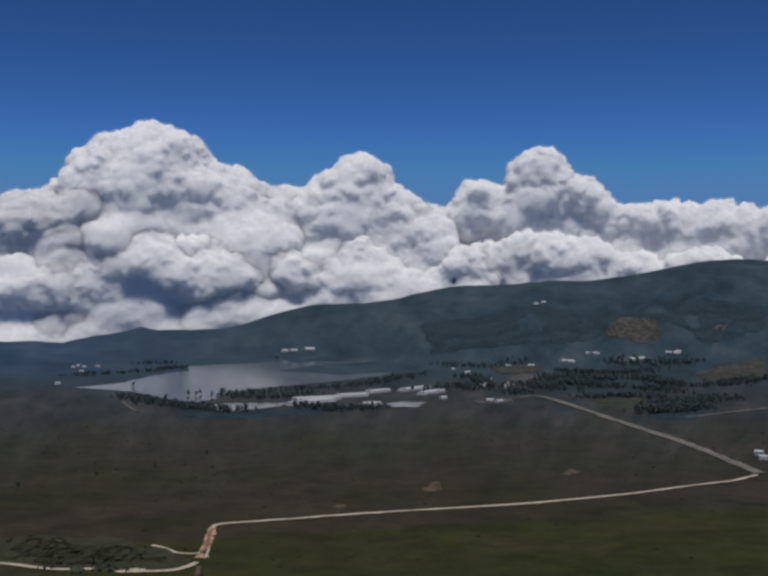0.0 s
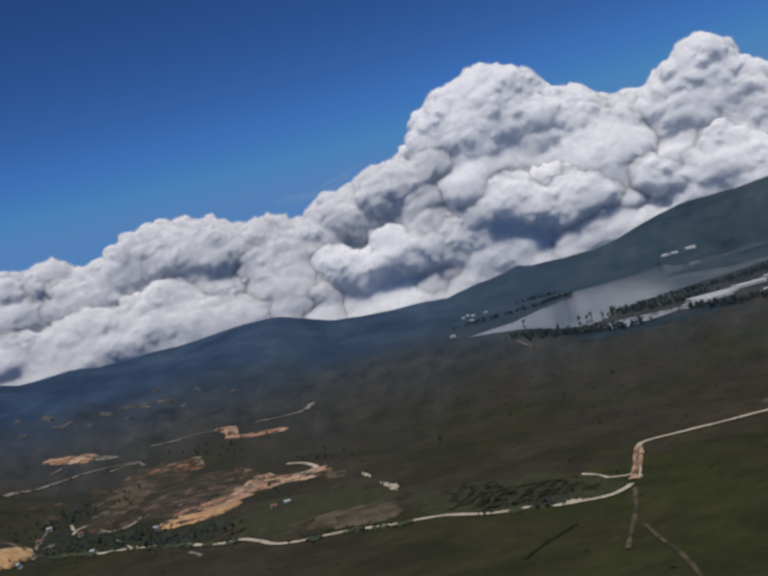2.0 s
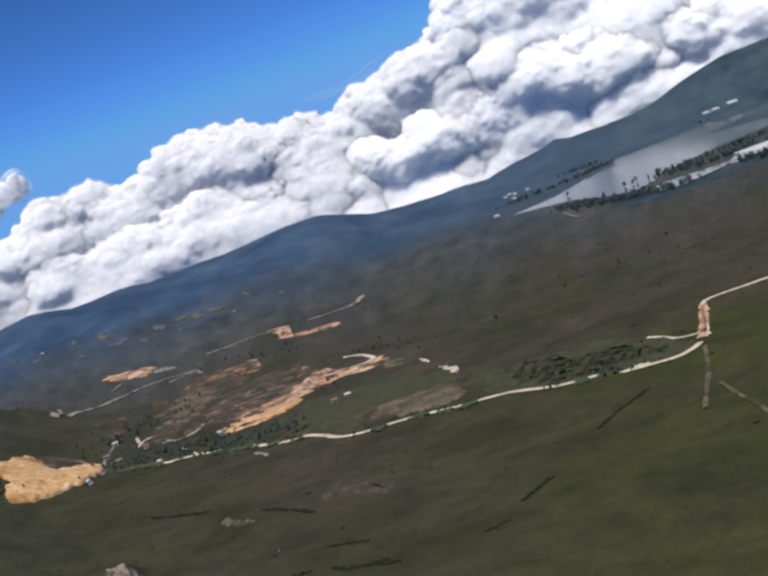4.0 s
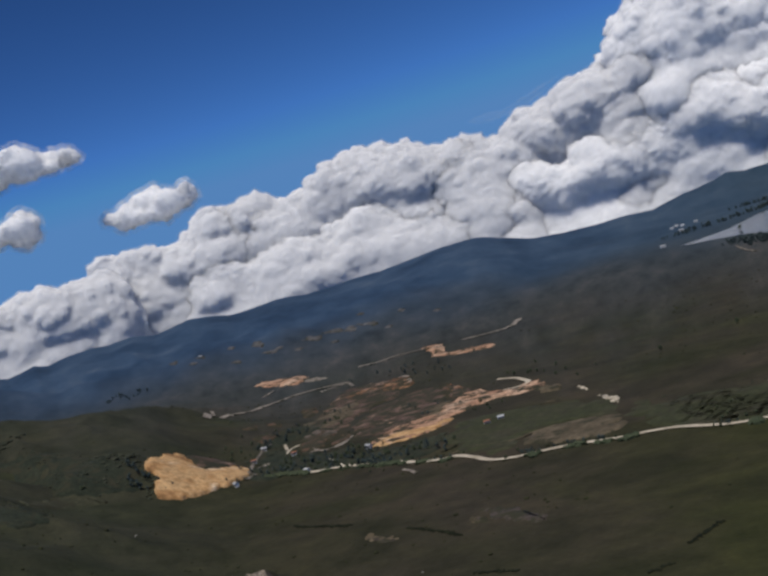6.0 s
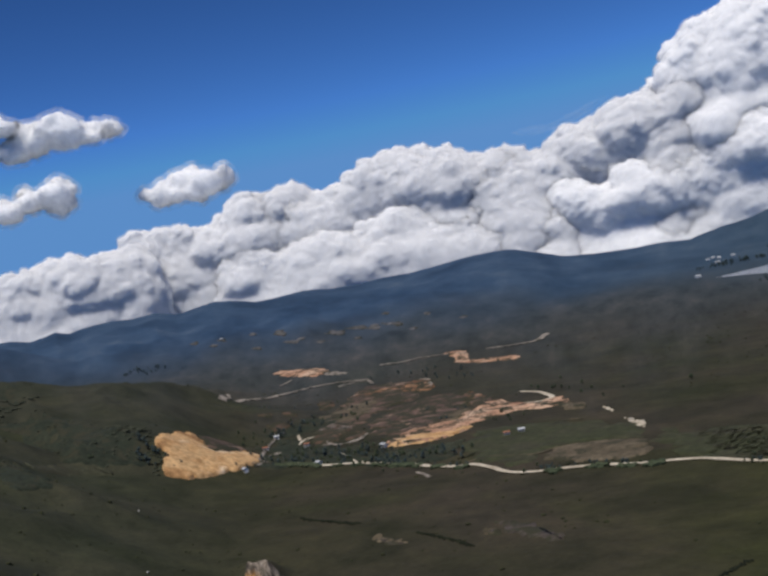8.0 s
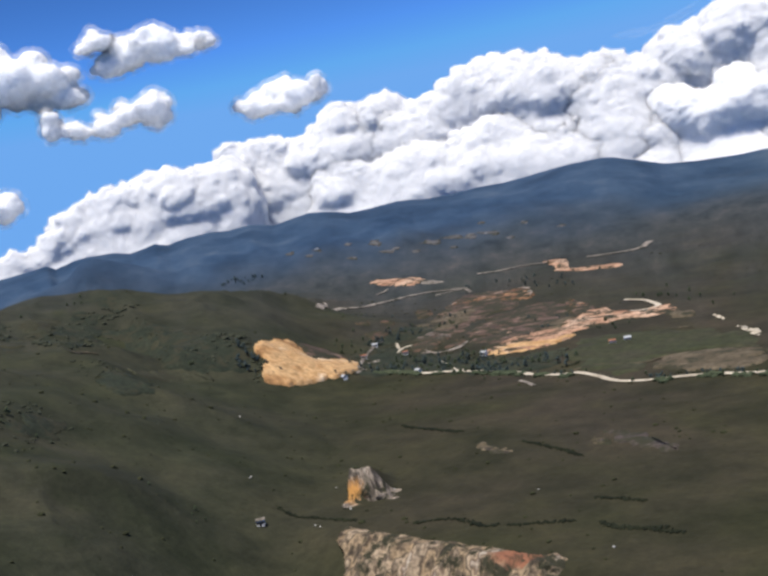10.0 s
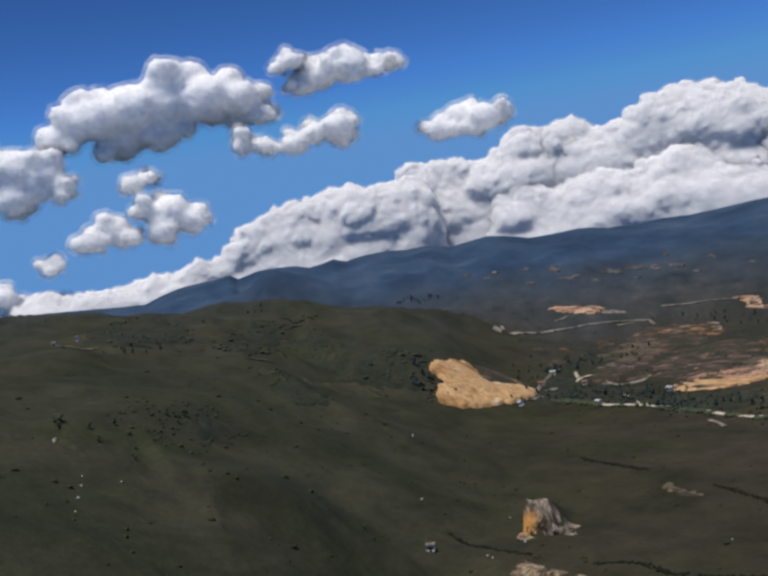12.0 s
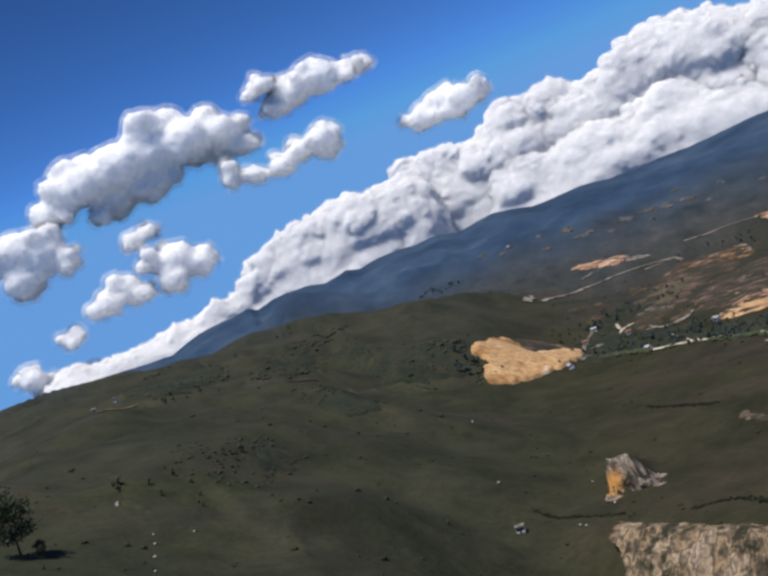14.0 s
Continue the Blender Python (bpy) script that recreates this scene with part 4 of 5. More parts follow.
patch("field", M_DUN, [(-321.3, 679.4), (-310.1, 690.5), (-289.4, 692.0), (-262.8, 683.8), (-253.4, 653.4), (-259.7, 637.6), (-287.3, 638.0), (-316.5, 649.0)], "dun stubble field beside the road")
patch("field", M_FIELD, [(-398.6, 704.8), (-415.5, 760.8), (-401.9, 776.6), (-359.5, 773.2), (-316.7, 760.8), (-273.2, 715.4), (-264.6, 685.9), (-290.0, 693.6), (-310.7, 692.0), (-325.1, 680.9), (-319.8, 649.8), (-330.8, 636.4), (-369.8, 659.4)], "green grassy bank above the road")
patch("field", M_FIELD, [(-264.9, 681.0), (-269.6, 719.3), (-234.9, 703.2), (-199.3, 701.5), (-173.3, 674.1), (-144.4, 670.4), (-124.0, 650.8), (-121.0, 619.0), (-151.3, 621.0), (-177.3, 617.6), (-218.3, 631.0)], "green roadside strip with bushes")
patch("field", M_FIELD, [(-239.7, 690.4), (-213.8, 705.7), (-164.6, 696.2), (-143.9, 671.4), (-121.6, 648.2), (-109.1, 641.7), (-110.0, 622.8), (-120.2, 612.1), (-143.8, 608.5), (-171.7, 612.1), (-199.2, 621.6), (-218.2, 629.0)], "long green strip between road and scrub")
patch("field", M_BUSH, [(-549.0, 679.3), (-525.0, 687.6), (-474.5, 675.1), (-431.1, 667.0), (-395.0, 667.0), (-389.0, 685.9), (-407.7, 726.2), (-429.1, 723.6), (-446.8, 713.6), (-464.7, 710.4), (-500.3, 747.8), (-521, 746), (-555, 756), (-603, 789), (-612, 774), (-579, 725)], "dark green bush and gardens round the village")
patch("field", M_BUSH, [(-621, 780), (-648, 852), (-635, 886), (-639, 971), (-611, 971), (-582, 904), (-578, 848), (-595, 828), (-609, 804)], "dark bush on the slope above the village")
patch("field", M_BUSH, [(-723, 541), (-785, 614), (-808, 665), (-837, 703), (-1691, 1454), (-806, 696), (-786, 646), (-677.9, 548.9), (-634.2, 520.4), (-643.1, 497.3)], "wooded gully on the scrub hill")
patch("field", M_BUSH, [(-724.2, 442.6), (-828, 539), (-807, 557), (-729.2, 514.9), (-654.2, 448.8), (-648.9, 418.9)], "dark wood on the hill's shoulder")
patch("field", M_BUSH, [(-625.0, 564.0), (-623.1, 590.5), (-616.4, 616.7), (-609.4, 635.8), (-590.4, 619.3), (-579.9, 601.9), (-589.6, 586.9), (-603.1, 569.2)], "dark thicket behind the quarry")
patch("field", M_MEADOW, [(-678.6, 482.2), (-738, 543), (-801, 620), (-794, 622), (-718.6, 539.1), (-639.9, 465.6)], "pale dry meadow on the hill")
patch("field", M_MEADOW, [(-589.8, 510.7), (-618.0, 558.4), (-597.5, 576.3), (-578.5, 577.2), (-594.7, 559.3), (-588.2, 522.9)], "pale dry meadow on the hill")
patch("field", M_FIELD, [(-495.9, 301.4), (-486.4, 300.4), (-447.4, 284.1), (-425.9, 279.6), (-423.5, 274.4), (-443.5, 277.8)], "bright green gully on the hill")
patch("field", M_BUSH, [(-554.7, 459.9), (-589.8, 510.7), (-524.6, 477.0), (-526.9, 451.6)], "dark scrub on the near slope")
patch("field", M_BUSH, [(-465.9, 341.5), (-480.1, 366.3), (-478.2, 384.1), (-458.6, 362.3), (-454.4, 341.2)], "dark scrub on the near slope")
patch("bare_patch", M_DUN, [(-344.0, 499.8), (-341.7, 507.4), (-329.0, 502.1), (-316.4, 491.8), (-324.7, 490.3)], "small reddish bare patch in scrub")
patch("bare_patch", M_DUN, [(-288.3, 512.9), (-278.4, 510.1), (-275.8, 499.4), (-282.1, 501.6)], "small dull bare patch in scrub")
patch("bare_patch", M_DUN, [(30.1, 894.6), (42, 934), (51, 942), (43.4, 882.1)], "bare stony spot on the plain")
patch("bare_patch", M_DUN, [(156, 985), (169, 1000), (178, 991), (162, 969)], "bare stony spot on the plain")
patch("bare_patch", M_DUN, [(-37.3, 810.1), (-30.7, 824.8), (-27.3, 809.3), (-33.3, 800.0)], "pale spot beside the road")
patch("field", M_HAZY_FIELD, [(572, 2851), (612, 2920), (677, 2946), (718, 2902), (703, 2793), (637, 2775)], "tan field on the mountain foot")
patch("field", M_HAZY_FIELD, [(428, 2882), (458, 2930), (499, 2942), (482, 2884)], "tan field on the mountain foot")
patch("field", M_HAZY_FIELD, [(254, 2641), (319, 2701), (385, 2659), (338, 2484), (260, 2380)], "dun field near the town")
patch("field", M_HAZY_FIELD, [(686, 2407), (770, 2487), (899, 2578), (785, 2251), (630, 2036)], "dull field beyond the wood")
patch("bare_patch", M_HAZY_FIELD, [(837, 2826), (885, 2817), (862, 2792)], "pale scar on the mountain foot")
patch("bare_patch", M_HAZY_SPECK, [(-1440, 1869), (-1435, 1897), (-1369, 1816)], "small pale clearing on the far slope")
patch("bare_patch", M_HAZY_SPECK, [(-1249, 1849), (-1228, 1886), (-1162, 1792)], "small pale clearing on the far slope")
patch("bare_patch", M_HAZY_SPECK, [(-1321, 1644), (-1312, 1661), (-1275, 1620)], "small pale clearing on the far slope")
patch("bare_patch", M_HAZY_SPECK, [(-1165, 1851), (-1089, 1808), (-1059, 1746)], "small pale clearing on the far slope")
patch("bare_patch", M_HAZY_SPECK, [(-1551, 1820), (-1519, 1817), (-1485, 1772)], "small pale clearing on the far slope")
patch("bare_patch", M_HAZY_SPECK, [(-1437, 1881), (-1427, 1894), (-1347, 1788)], "small pale clearing on the far slope")
patch("bare_patch", M_HAZY_SPECK, [(-1235, 1758), (-1218, 1807), (-1163, 1715)], "small pale clearing on the far slope")
patch("bare_patch", M_HAZY_SPECK, [(-1167, 1806), (-1138, 1804), (-1097, 1731)], "small pale clearing on the far slope")
patch("bare_patch", M_HAZY_SPECK, [(-1297, 1708), (-1258, 1710), (-1225, 1656)], "small pale clearing on the far slope")
patch("bare_patch", M_HAZY_SPECK, [(-1675, 1877), (-1691, 1922), (-1614, 1830)], "small pale clearing on the far slope")
patch("bare_patch", M_DULLRED, [(-650, 818), (-650, 840), (-631, 828), (-632, 808)], "dull red gullied earth beside the village")
patch("bare_patch", M_DULLRED, [(-640, 841), (-635, 855), (-617, 826)], "dull red gullied earth beside the village")
patch("bare_patch", M_DULLRED, [(-541, 776), (-550, 812), (-532, 798), (-524, 768)], "dull red gullied earth beside the village")
patch("bare_patch", M_DULLRED, [(-546, 829), (-535, 834), (-520, 801)], "dull red gullied earth beside the village")
patch("bare_patch", M_DULLRED, [(-678, 841), (-675, 860), (-665, 849)], "dull red gullied earth beside the village")
patch("bare_patch", M_DULLRED, [(-509, 917), (-487, 897), (-483, 879)], "dull red gullied earth beside the village")
patch("bare_patch", M_DULLRED, [(-703, 970), (-693, 982), (-659, 935), (-668, 927)], "dull red gullied earth beside the village")
patch("bare_patch", M_DULLRED, [(-669, 866), (-663, 880), (-650, 867)], "dull red gullied earth beside the village")
patch("bare_patch", M_LACE, [(-612, 847), (-658, 929), (-674, 978), (-690, 1047), (-639, 1050), (-585, 978), (-569, 936), (-582, 908), (-564, 848), (-565, 813), (-562, 780)], "dull red gullied slope with patches of scrub")
patch("bare_patch", M_LACE, [(-543, 817), (-579, 903), (-564, 935), (-536, 956), (-501, 917), (-467, 833), (-478, 778), (-486, 756)], "dark reddish eroded slope above the cutting")
patch("bare_patch", M_LACE, [(-526, 962), (-473, 908), (-449, 875), (-473, 874), (-501, 917)], "red eroded ground at the head of the cutting")
patch("bare_patch", M_PINK, [(-610, 843), (-619, 868), (-594, 849), (-564, 823), (-564, 811), (-583, 820), (-578, 800)], "pinkish bare earth between village lanes")
patch("earth_heap", M_ORANGE, [(-517, 817), (-539, 864), (-520, 842), (-495, 815), (-499, 803)], "small pale orange earth heap")
patch("bare_patch", M_LACE, [(-624.2, 703.3), (-630.3, 728.3), (-621.9, 740.7), (-586.7, 722.4), (-596.0, 720.3), (-587.5, 692.5), (-588.4, 680.0), (-603.2, 687.9)], "overgrown brown earth along the quarry rim")
patch("bare_patch", M_FAINT, [(-340.4, 498.1), (-334.7, 501.6), (-317.1, 490.8), (-322.9, 488.3)], "small reddish bare patch in scrub")
patch("bare_patch", M_FAINT, [(-282.8, 506.8), (-277.7, 510.0), (-271.2, 500.6), (-276.1, 497.5)], "small reddish bare patch in scrub")
patch("bare_patch", M_FAINT, [(-288.6, 524.1), (-272.9, 521.2), (-246.7, 505.1), (-234.4, 488.0), (-248.3, 490.2), (-273.9, 505.2)], "faint reddish bare ground in the pasture")
patch("field", M_HAZY_WOOD, [(116, 3430), (331, 3442), (568, 3485), (795, 3460), (1097, 3175), (965, 2796), (873, 2742), (798, 2736), (773, 2821), (722, 2916), (608, 2932), (553, 2850), (463, 2845), (325, 2852), (224, 2860), (123, 2871)], "dark woods on the lower ridge")
patch("field", M_HAZY_WOOD, [(341, 2283), (437, 2483), (540, 2605), (698, 2549), (685, 2424), (503, 1965), (454, 1837), (368, 1779), (295, 1813)], "dark wooded ground near the town")
patch("field", M_HAZY_WOOD, [(344, 1448), (430, 1571), (412, 1402), (369, 1349), (324, 1359)], "dark wooded ground near the road")
patch("field", M_HAZY_WOOD, [(-324, 1607), (-207, 1487), (-123, 1500), (-58, 1555), (-62, 1486), (-173, 1374), (-252, 1403)], "dark wooded shore of the lake")
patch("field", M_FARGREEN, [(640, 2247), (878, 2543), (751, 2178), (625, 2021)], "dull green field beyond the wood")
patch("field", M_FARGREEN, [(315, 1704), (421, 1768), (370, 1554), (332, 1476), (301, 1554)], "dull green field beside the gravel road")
patch("bare_patch", M_HAZY_SPECK, [(234, 2144), (300, 2441), (342, 2360), (278, 1993), (218, 1912)], "pale bare ground at the edge of town")
patch("bare_patch", M_HAZY_SPECK, [(138, 1664), (201, 1704), (191, 1607), (138, 1588)], "pale bare ground at the edge of town")
patch("bare_patch", M_HAZY_SPECK, [(288, 2638), (330, 2685), (370, 2677), (362, 2643), (308, 2604)], "pale bare ground in the town")
patch("bare_patch", M_HAZY_SPECK, [(823, 2820), (864, 2829), (876, 2810), (840, 2812)], "pale scar on the mountain foot")
patch("bare_patch", M_HAZY_SPECK, [(-1469, 1917), (-1503, 1974), (-1451, 1923), (-1430, 1886)], "small pinkish clearing on the far slope")
patch("bare_patch", M_HAZY_SPECK, [(-1240, 1780), (-1252, 1810), (-1236, 1803), (-1218, 1768)], "small pinkish clearing on the far slope")
patch("bare_patch", M_HAZY_SPECK, [(-1180, 1836), (-1192, 1868), (-1162, 1837), (-1146, 1804)], "small pinkish clearing on the far slope")
patch("bare_patch", M_HAZY_SPECK, [(-1089, 1636), (-1101, 1665), (-1080, 1649), (-1065, 1619)], "small pinkish clearing on the far slope")
patch("bare_patch", M_HAZY_SPECK, [(-1269, 1719), (-1278, 1742), (-1254, 1725), (-1241, 1699)], "small pinkish clearing on the far slope")
patch("bare_patch", M_HAZY_SPECK, [(-1514, 1884), (-1530, 1916), (-1507, 1904), (-1487, 1870)], "small pinkish clearing on the far slope")
patch("bare_patch", M_HAZY_SPECK, [(-1284, 2051), (-1288, 2072), (-1266, 2055), (-1254, 2026)], "small pinkish clearing on the far slope")
patch("bare_patch", M_HAZY_SPECK, [(-1162, 1628), (-1172, 1652), (-1150, 1637), (-1136, 1609)], "small pinkish clearing on the far slope")
patch("bare_patch", M_HAZY_SPECK, [(-1499, 1738), (-1511, 1763), (-1477, 1739), (-1460, 1711)], "small pinkish clearing on the far slope")
patch("bare_patch", M_HAZY_SPECK, [(-1092, 1890), (-1100, 1917), (-1081, 1903), (-1070, 1874)], "small pinkish clearing on the far slope")
patch("bare_patch", M_HAZY_SPECK, [(-992, 1662), (-1001, 1689), (-982, 1673), (-971, 1645)], "small pinkish clearing on the far slope")
patch("bare_patch", M_HAZY_SPECK, [(-960, 1784), (-968, 1814), (-952, 1802), (-942, 1771)], "small pinkish clearing on the far slope")

# ---- lake ----
LAKE = [(-546, 1938), (-494, 2081), (-489, 2322), (-464, 2553), (-518, 2780), (-446, 2836), (-347, 2955), (-296, 3189), (-244, 2986), (-143, 3084), (9, 3381), (8, 3118), (-178, 2780), (-241, 2530), (-89, 2380), (76, 2576), (17, 2380), (-62, 2178), (-148, 2036), (-223, 1899), (-259, 1802), (-256, 1674), (-274, 1607), (-330, 1674), (-420, 1837), (-473, 1886)]
lake("lake", LAKE, "broad grey lake reflecting the clouds")
lake("pond", [(-251, 1554), (-222, 1589), (-159, 1598), (-131, 1607), (-151, 1520), (-197, 1457), (-225, 1473)], "pale grey pond beside the lake")
lake("pond", [(1, 1589), (33, 1625), (61, 1607), (45, 1520), (11, 1520)], "small pale pond near the town")

# ---- dark lines of shrubs along gullies ----
shrub_row([(-416.6, 544.8), (-395.9, 536.1), (-366.3, 528.5)])
shrub_row([(-320.9, 509.0), (-302.7, 499.3), (-290.3, 492.2), (-278.3, 484.0)])
shrub_row([(-379.2, 403.8), (-372.5, 401.9), (-366.4, 402.2), (-352.7, 401.6), (-336.8, 400.8)])
shrub_row([(-307.0, 399.4), (-300.5, 403.2), (-290.5, 405.0), (-276.1, 399.2), (-271.2, 399.9)])
shrub_row([(-266.4, 400.5), (-253.8, 403.3), (-243.6, 406.4)])
shrub_row([(-233.0, 406.1), (-227.6, 402.5), (-222.0, 400.2), (-207.3, 403.0)])
shrub_row([(-392.2, 535.4), (-368.4, 527.2)])
shrub_row([(-378.8, 693.5), (-379.3, 677.0), (-383.5, 671.7)])
shrub_row([(-142.3, 513.8), (-138.3, 531.3), (-131.6, 547.8), (-126.4, 561.1)])
shrub_row([(-160.3, 437.3), (-157.1, 447.9), (-153.6, 457.8)])
shrub_row([(-168.2, 411.5), (-162.5, 417.5)])
shrub_row([(-200.9, 398.7), (-215.5, 400.1), (-229.5, 403.0)])
shrub_row([(-246.6, 431.8), (-227.0, 428.6)])

# ---- trees in belts and groves ----
grove([(-258, 1768), (-195, 1802), (-121, 1886), (-39, 1993), (68, 2321)], 26, 9)
grove([(-397, 1704), (-346, 1608), (-307, 1557), (-256, 1500), (-216, 1458), (-181, 1434)], 30, 8)
grove([(-238, 1704), (-167, 1674), (-127, 1746)], 12, 8)
grove([(-117, 1512), (-55, 1474), (-3, 1499)], 16, 8)
grove([(78, 1837), (128, 1965), (160, 1837)], 10, 9)
grove([(166, 2321), (182, 2036), (184, 1837)], 12, 10)
grove([(212, 1725), (276, 1965), (291, 1837)], 14, 10)
grove([(302, 1965), (391, 2113), (503, 2195), (521, 1965)], 30, 11)
grove([(340, 1428), (377, 1447), (429, 1496)], 22, 10)
grove([(404, 2484), (472, 2380), (596, 2457)], 22, 11)
grove([(521, 1965), (590, 1965), (757, 2195)], 20, 10)
grove([(302, 1674), (360, 1704), (421, 1674)], 16, 8)
grove([(-306, 1746), (-290, 1725)], 2, 22)
grove([(-311, 3263), (-299, 3263)], 2, 18)
grove([(-430, 1938), (-424, 1938)], 1, 14)
grove([(341, 2284), (363, 1965), (435, 1899), (487, 1779)], 34, 10)
grove([(373, 1537), (432, 1580), (517, 1674)], 22, 9)
grove([(232, 1965), (315, 2113), (402, 2284)], 18, 9)
grove([(536, 2646), (623, 2564), (713, 2563)], 18, 10)
grove([(141, 2736), (233, 2669), (334, 2723)], 14, 9)
grove([(-644, 2284), (-586, 2380), (-521, 2526), (-498, 2674)], 18, 9)
grove([(-616, 2865), (-583, 2955)], 5, 9)
grove([(-567, 709), (-545.3, 715.7), (-505.5, 696.7), (-489.1, 691.0), (-455.7, 676.5)], 30, 7)
grove([(-462.7, 687.9), (-447.3, 694.7), (-423.8, 693.4), (-401.7, 700.1)], 30, 7)
grove([(-407.5, 654.4), (-391.8, 661.0), (-368.6, 642.6)], 6, 4)
grove([(-424, 843), (-415, 804), (-417, 822)], 6, 8)
grove([(-436, 935), (-421, 937), (-367, 882), (-347, 868)], 12, 9)
grove([(-452.9, 678.2), (-427.7, 667.6), (-411.6, 661.6), (-369.5, 650.9)], 8, 5)
grove([(-302.4, 625.5), (-283.2, 627.1), (-249.8, 623.4), (-245.2, 625.3)], 9, 5)
grove([(-195.3, 624.7), (-180.2, 618.4), (-164.2, 619.3), (-145.6, 617.3), (-130.3, 617.1)], 14, 5)
grove([(-160.1, 644.6), (-146.8, 646.2), (-136.0, 645.1)], 8, 5)
grove([(-125.0, 665.8), (-122.5, 671.4)], 2, 7)
grove([(-166.0, 610.9), (-151.2, 616.8), (-137.3, 609.7)], 7, 5)
grove([(-198.3, 654.9), (-171.1, 661.7), (-140.3, 641.7)], 8, 5)
grove([(-1094, 661), (-3085, 1890), (-2435, 1596), (-824, 601)], 14, 7)
grove([(-833, 574), (-797, 591), (-732, 570), (-796, 658), (-1708, 1463)], 16, 7)
grove([(-653.9, 418.1), (-642.2, 427.1), (-647.4, 443.3)], 7, 6)
grove([(-647.7, 456.8), (-645.5, 458.7)], 2, 8)
grove([(-459.9, 288.2), (-448.3, 287.5), (-448.0, 293.2)], 4, 6)
grove([(-465.2, 344.8), (-465.7, 349.8)], 4, 7)
grove([(-445.5, 309.8), (-424.3, 297.8), (-420.9, 304.0)], 5, 6)
grove([(-399.4, 367.2), (-402.5, 373.6)], 2, 5)
grove([(-384.2, 340.4), (-391.6, 367.1)], 3, 3)
grove([(-854, 658), (-807, 663), (-1697, 1428)], 9, 7)
grove([(-1491, 1513), (-1390, 1459)], 3, 7)
grove([(-603.8, 578.6), (-598.2, 584.1)], 2, 6)
grove([(-620, 753), (-635, 812), (-626, 857), (-608, 879), (-561, 861)], 30, 7)
grove([(-569, 735), (-542, 736), (-490.9, 719.5), (-476.6, 730.2)], 34, 7)
grove([(-706, 863), (-701, 917), (-682, 956), (-574, 866)], 18, 5)
grove([(-525, 865), (-483, 832), (-491, 882)], 8, 5)
grove([(-742, 1116), (-698, 1120), (-610, 1072), (-563, 1023)], 16, 7)
# two clumps added to darken the quarry's left notch, in place of its shade
grove([(-588.9, 614.5), (-579.8, 607.1), (-571.9, 603.6), (-568.2, 604.4)], 9, 8)
grove([(-588.0, 618.4), (-582.4, 616.3), (-575.3, 610.3)], 10, 7)
grove([(-561.2, 700.7), (-518.4, 715.6), (-455.2, 694.9)], 40, 6)
grove([(-449.0, 684.5), (-416.7, 680.6), (-392.6, 689.5)], 24, 6)
grove([(-625, 792), (-626, 857), (-623, 945)], 30, 6)
grove([(-540.3, 702.6), (-497.9, 685.6), (-447.6, 675.8), (-417.4, 668.7)], 9, 4, 1.4)
grove([(-394.8, 657.0), (-371.8, 648.8), (-364.2, 653.4)], 5, 4, 1.4)
grove([(-299.1, 624.6), (-286.3, 627.8), (-270.1, 628.8), (-250.5, 625.6)], 14, 4, 1.4)
grove([(-194.1, 618.9), (-176.7, 614.3), (-163.6, 616.0), (-147.8, 614.8), (-132.4, 613.6)], 16, 4, 1.4)
grove([(-186.7, 616.8), (-171.4, 610.9), (-143.5, 607.4), (-117.1, 609.7)], 10, 4, 1.4)
grove([(-553.0, 647.3), (-550.3, 665.0), (-557.5, 701.6)], 6, 4, 1.4)
grove([(-448.5, 674.8), (-432.6, 669.6), (-417.3, 665.4)], 16, 6, 1.4)
grove([(-532.5, 698.0), (-516.7, 694.2), (-508.0, 691.1)], 8, 5, 1.4)
grove([(-307.3, 627.0), (-304.5, 627.3), (-301.7, 627.5)], 5, 4, 1.4)

# ---- thickets and roadside bushes ----
patch("field", M_BUSH, [(-735, 458), (-864, 548), (-839, 578), (-786, 569), (-732, 532), (-665, 438), (-680, 423)], "dark wood on the hill top")
patch("field", M_BUSH, [(-754, 568), (-785, 629), (-792, 656), (-787, 680), (-777, 680), (-776, 663), (-770, 637), (-644, 530), (-639, 509), (-651, 499)], "wooded gully below the rounded hill")
patch("field", M_BUSH, [(-764, 636), (-740, 652), (-682, 650), (-607, 630), (-588, 609), (-599, 579), (-632, 575), (-718, 617)], "dark scrub on the slope of the rounded hill")
patch("field", M_MEADOW, [(-781, 570), (-802, 618), (-795, 627), (-762, 576), (-763, 566)], "dry meadow between woods on the hill")
thicket([(-735, 458), (-864, 548), (-839, 578), (-786, 569), (-732, 532), (-665, 438), (-680, 423)], 260, 2.2)
thicket([(-754, 568), (-785, 629), (-792, 656), (-787, 680), (-777, 680), (-776, 663), (-770, 637), (-644, 530), (-639, 509), (-651, 499)], 300, 2.4)
thicket([(-764, 636), (-740, 652), (-682, 650), (-607, 630), (-588, 609), (-599, 579), (-632, 575), (-718, 617)], 260, 1.5)
thicket([(-664, 633), (-666, 659), (-645, 669), (-596, 627), (-588, 609), (-600, 598), (-612, 586)], 140, 2.4)
thicket([(-480.1, 330.9), (-503.7, 386.1), (-469.2, 373.6), (-430.2, 311.7), (-440.8, 308.0)], 120, 1.2)
thicket([(-597, 491), (-582, 500), (-525, 466), (-517, 442), (-550, 456)], 80, 1.2)
# bushes added as a stand-in for shade in the quarry's left pocket
thicket([(-594, 624), (-587, 627), (-577, 616), (-568, 604), (-568, 599), (-583, 611)], 70, 2.6)
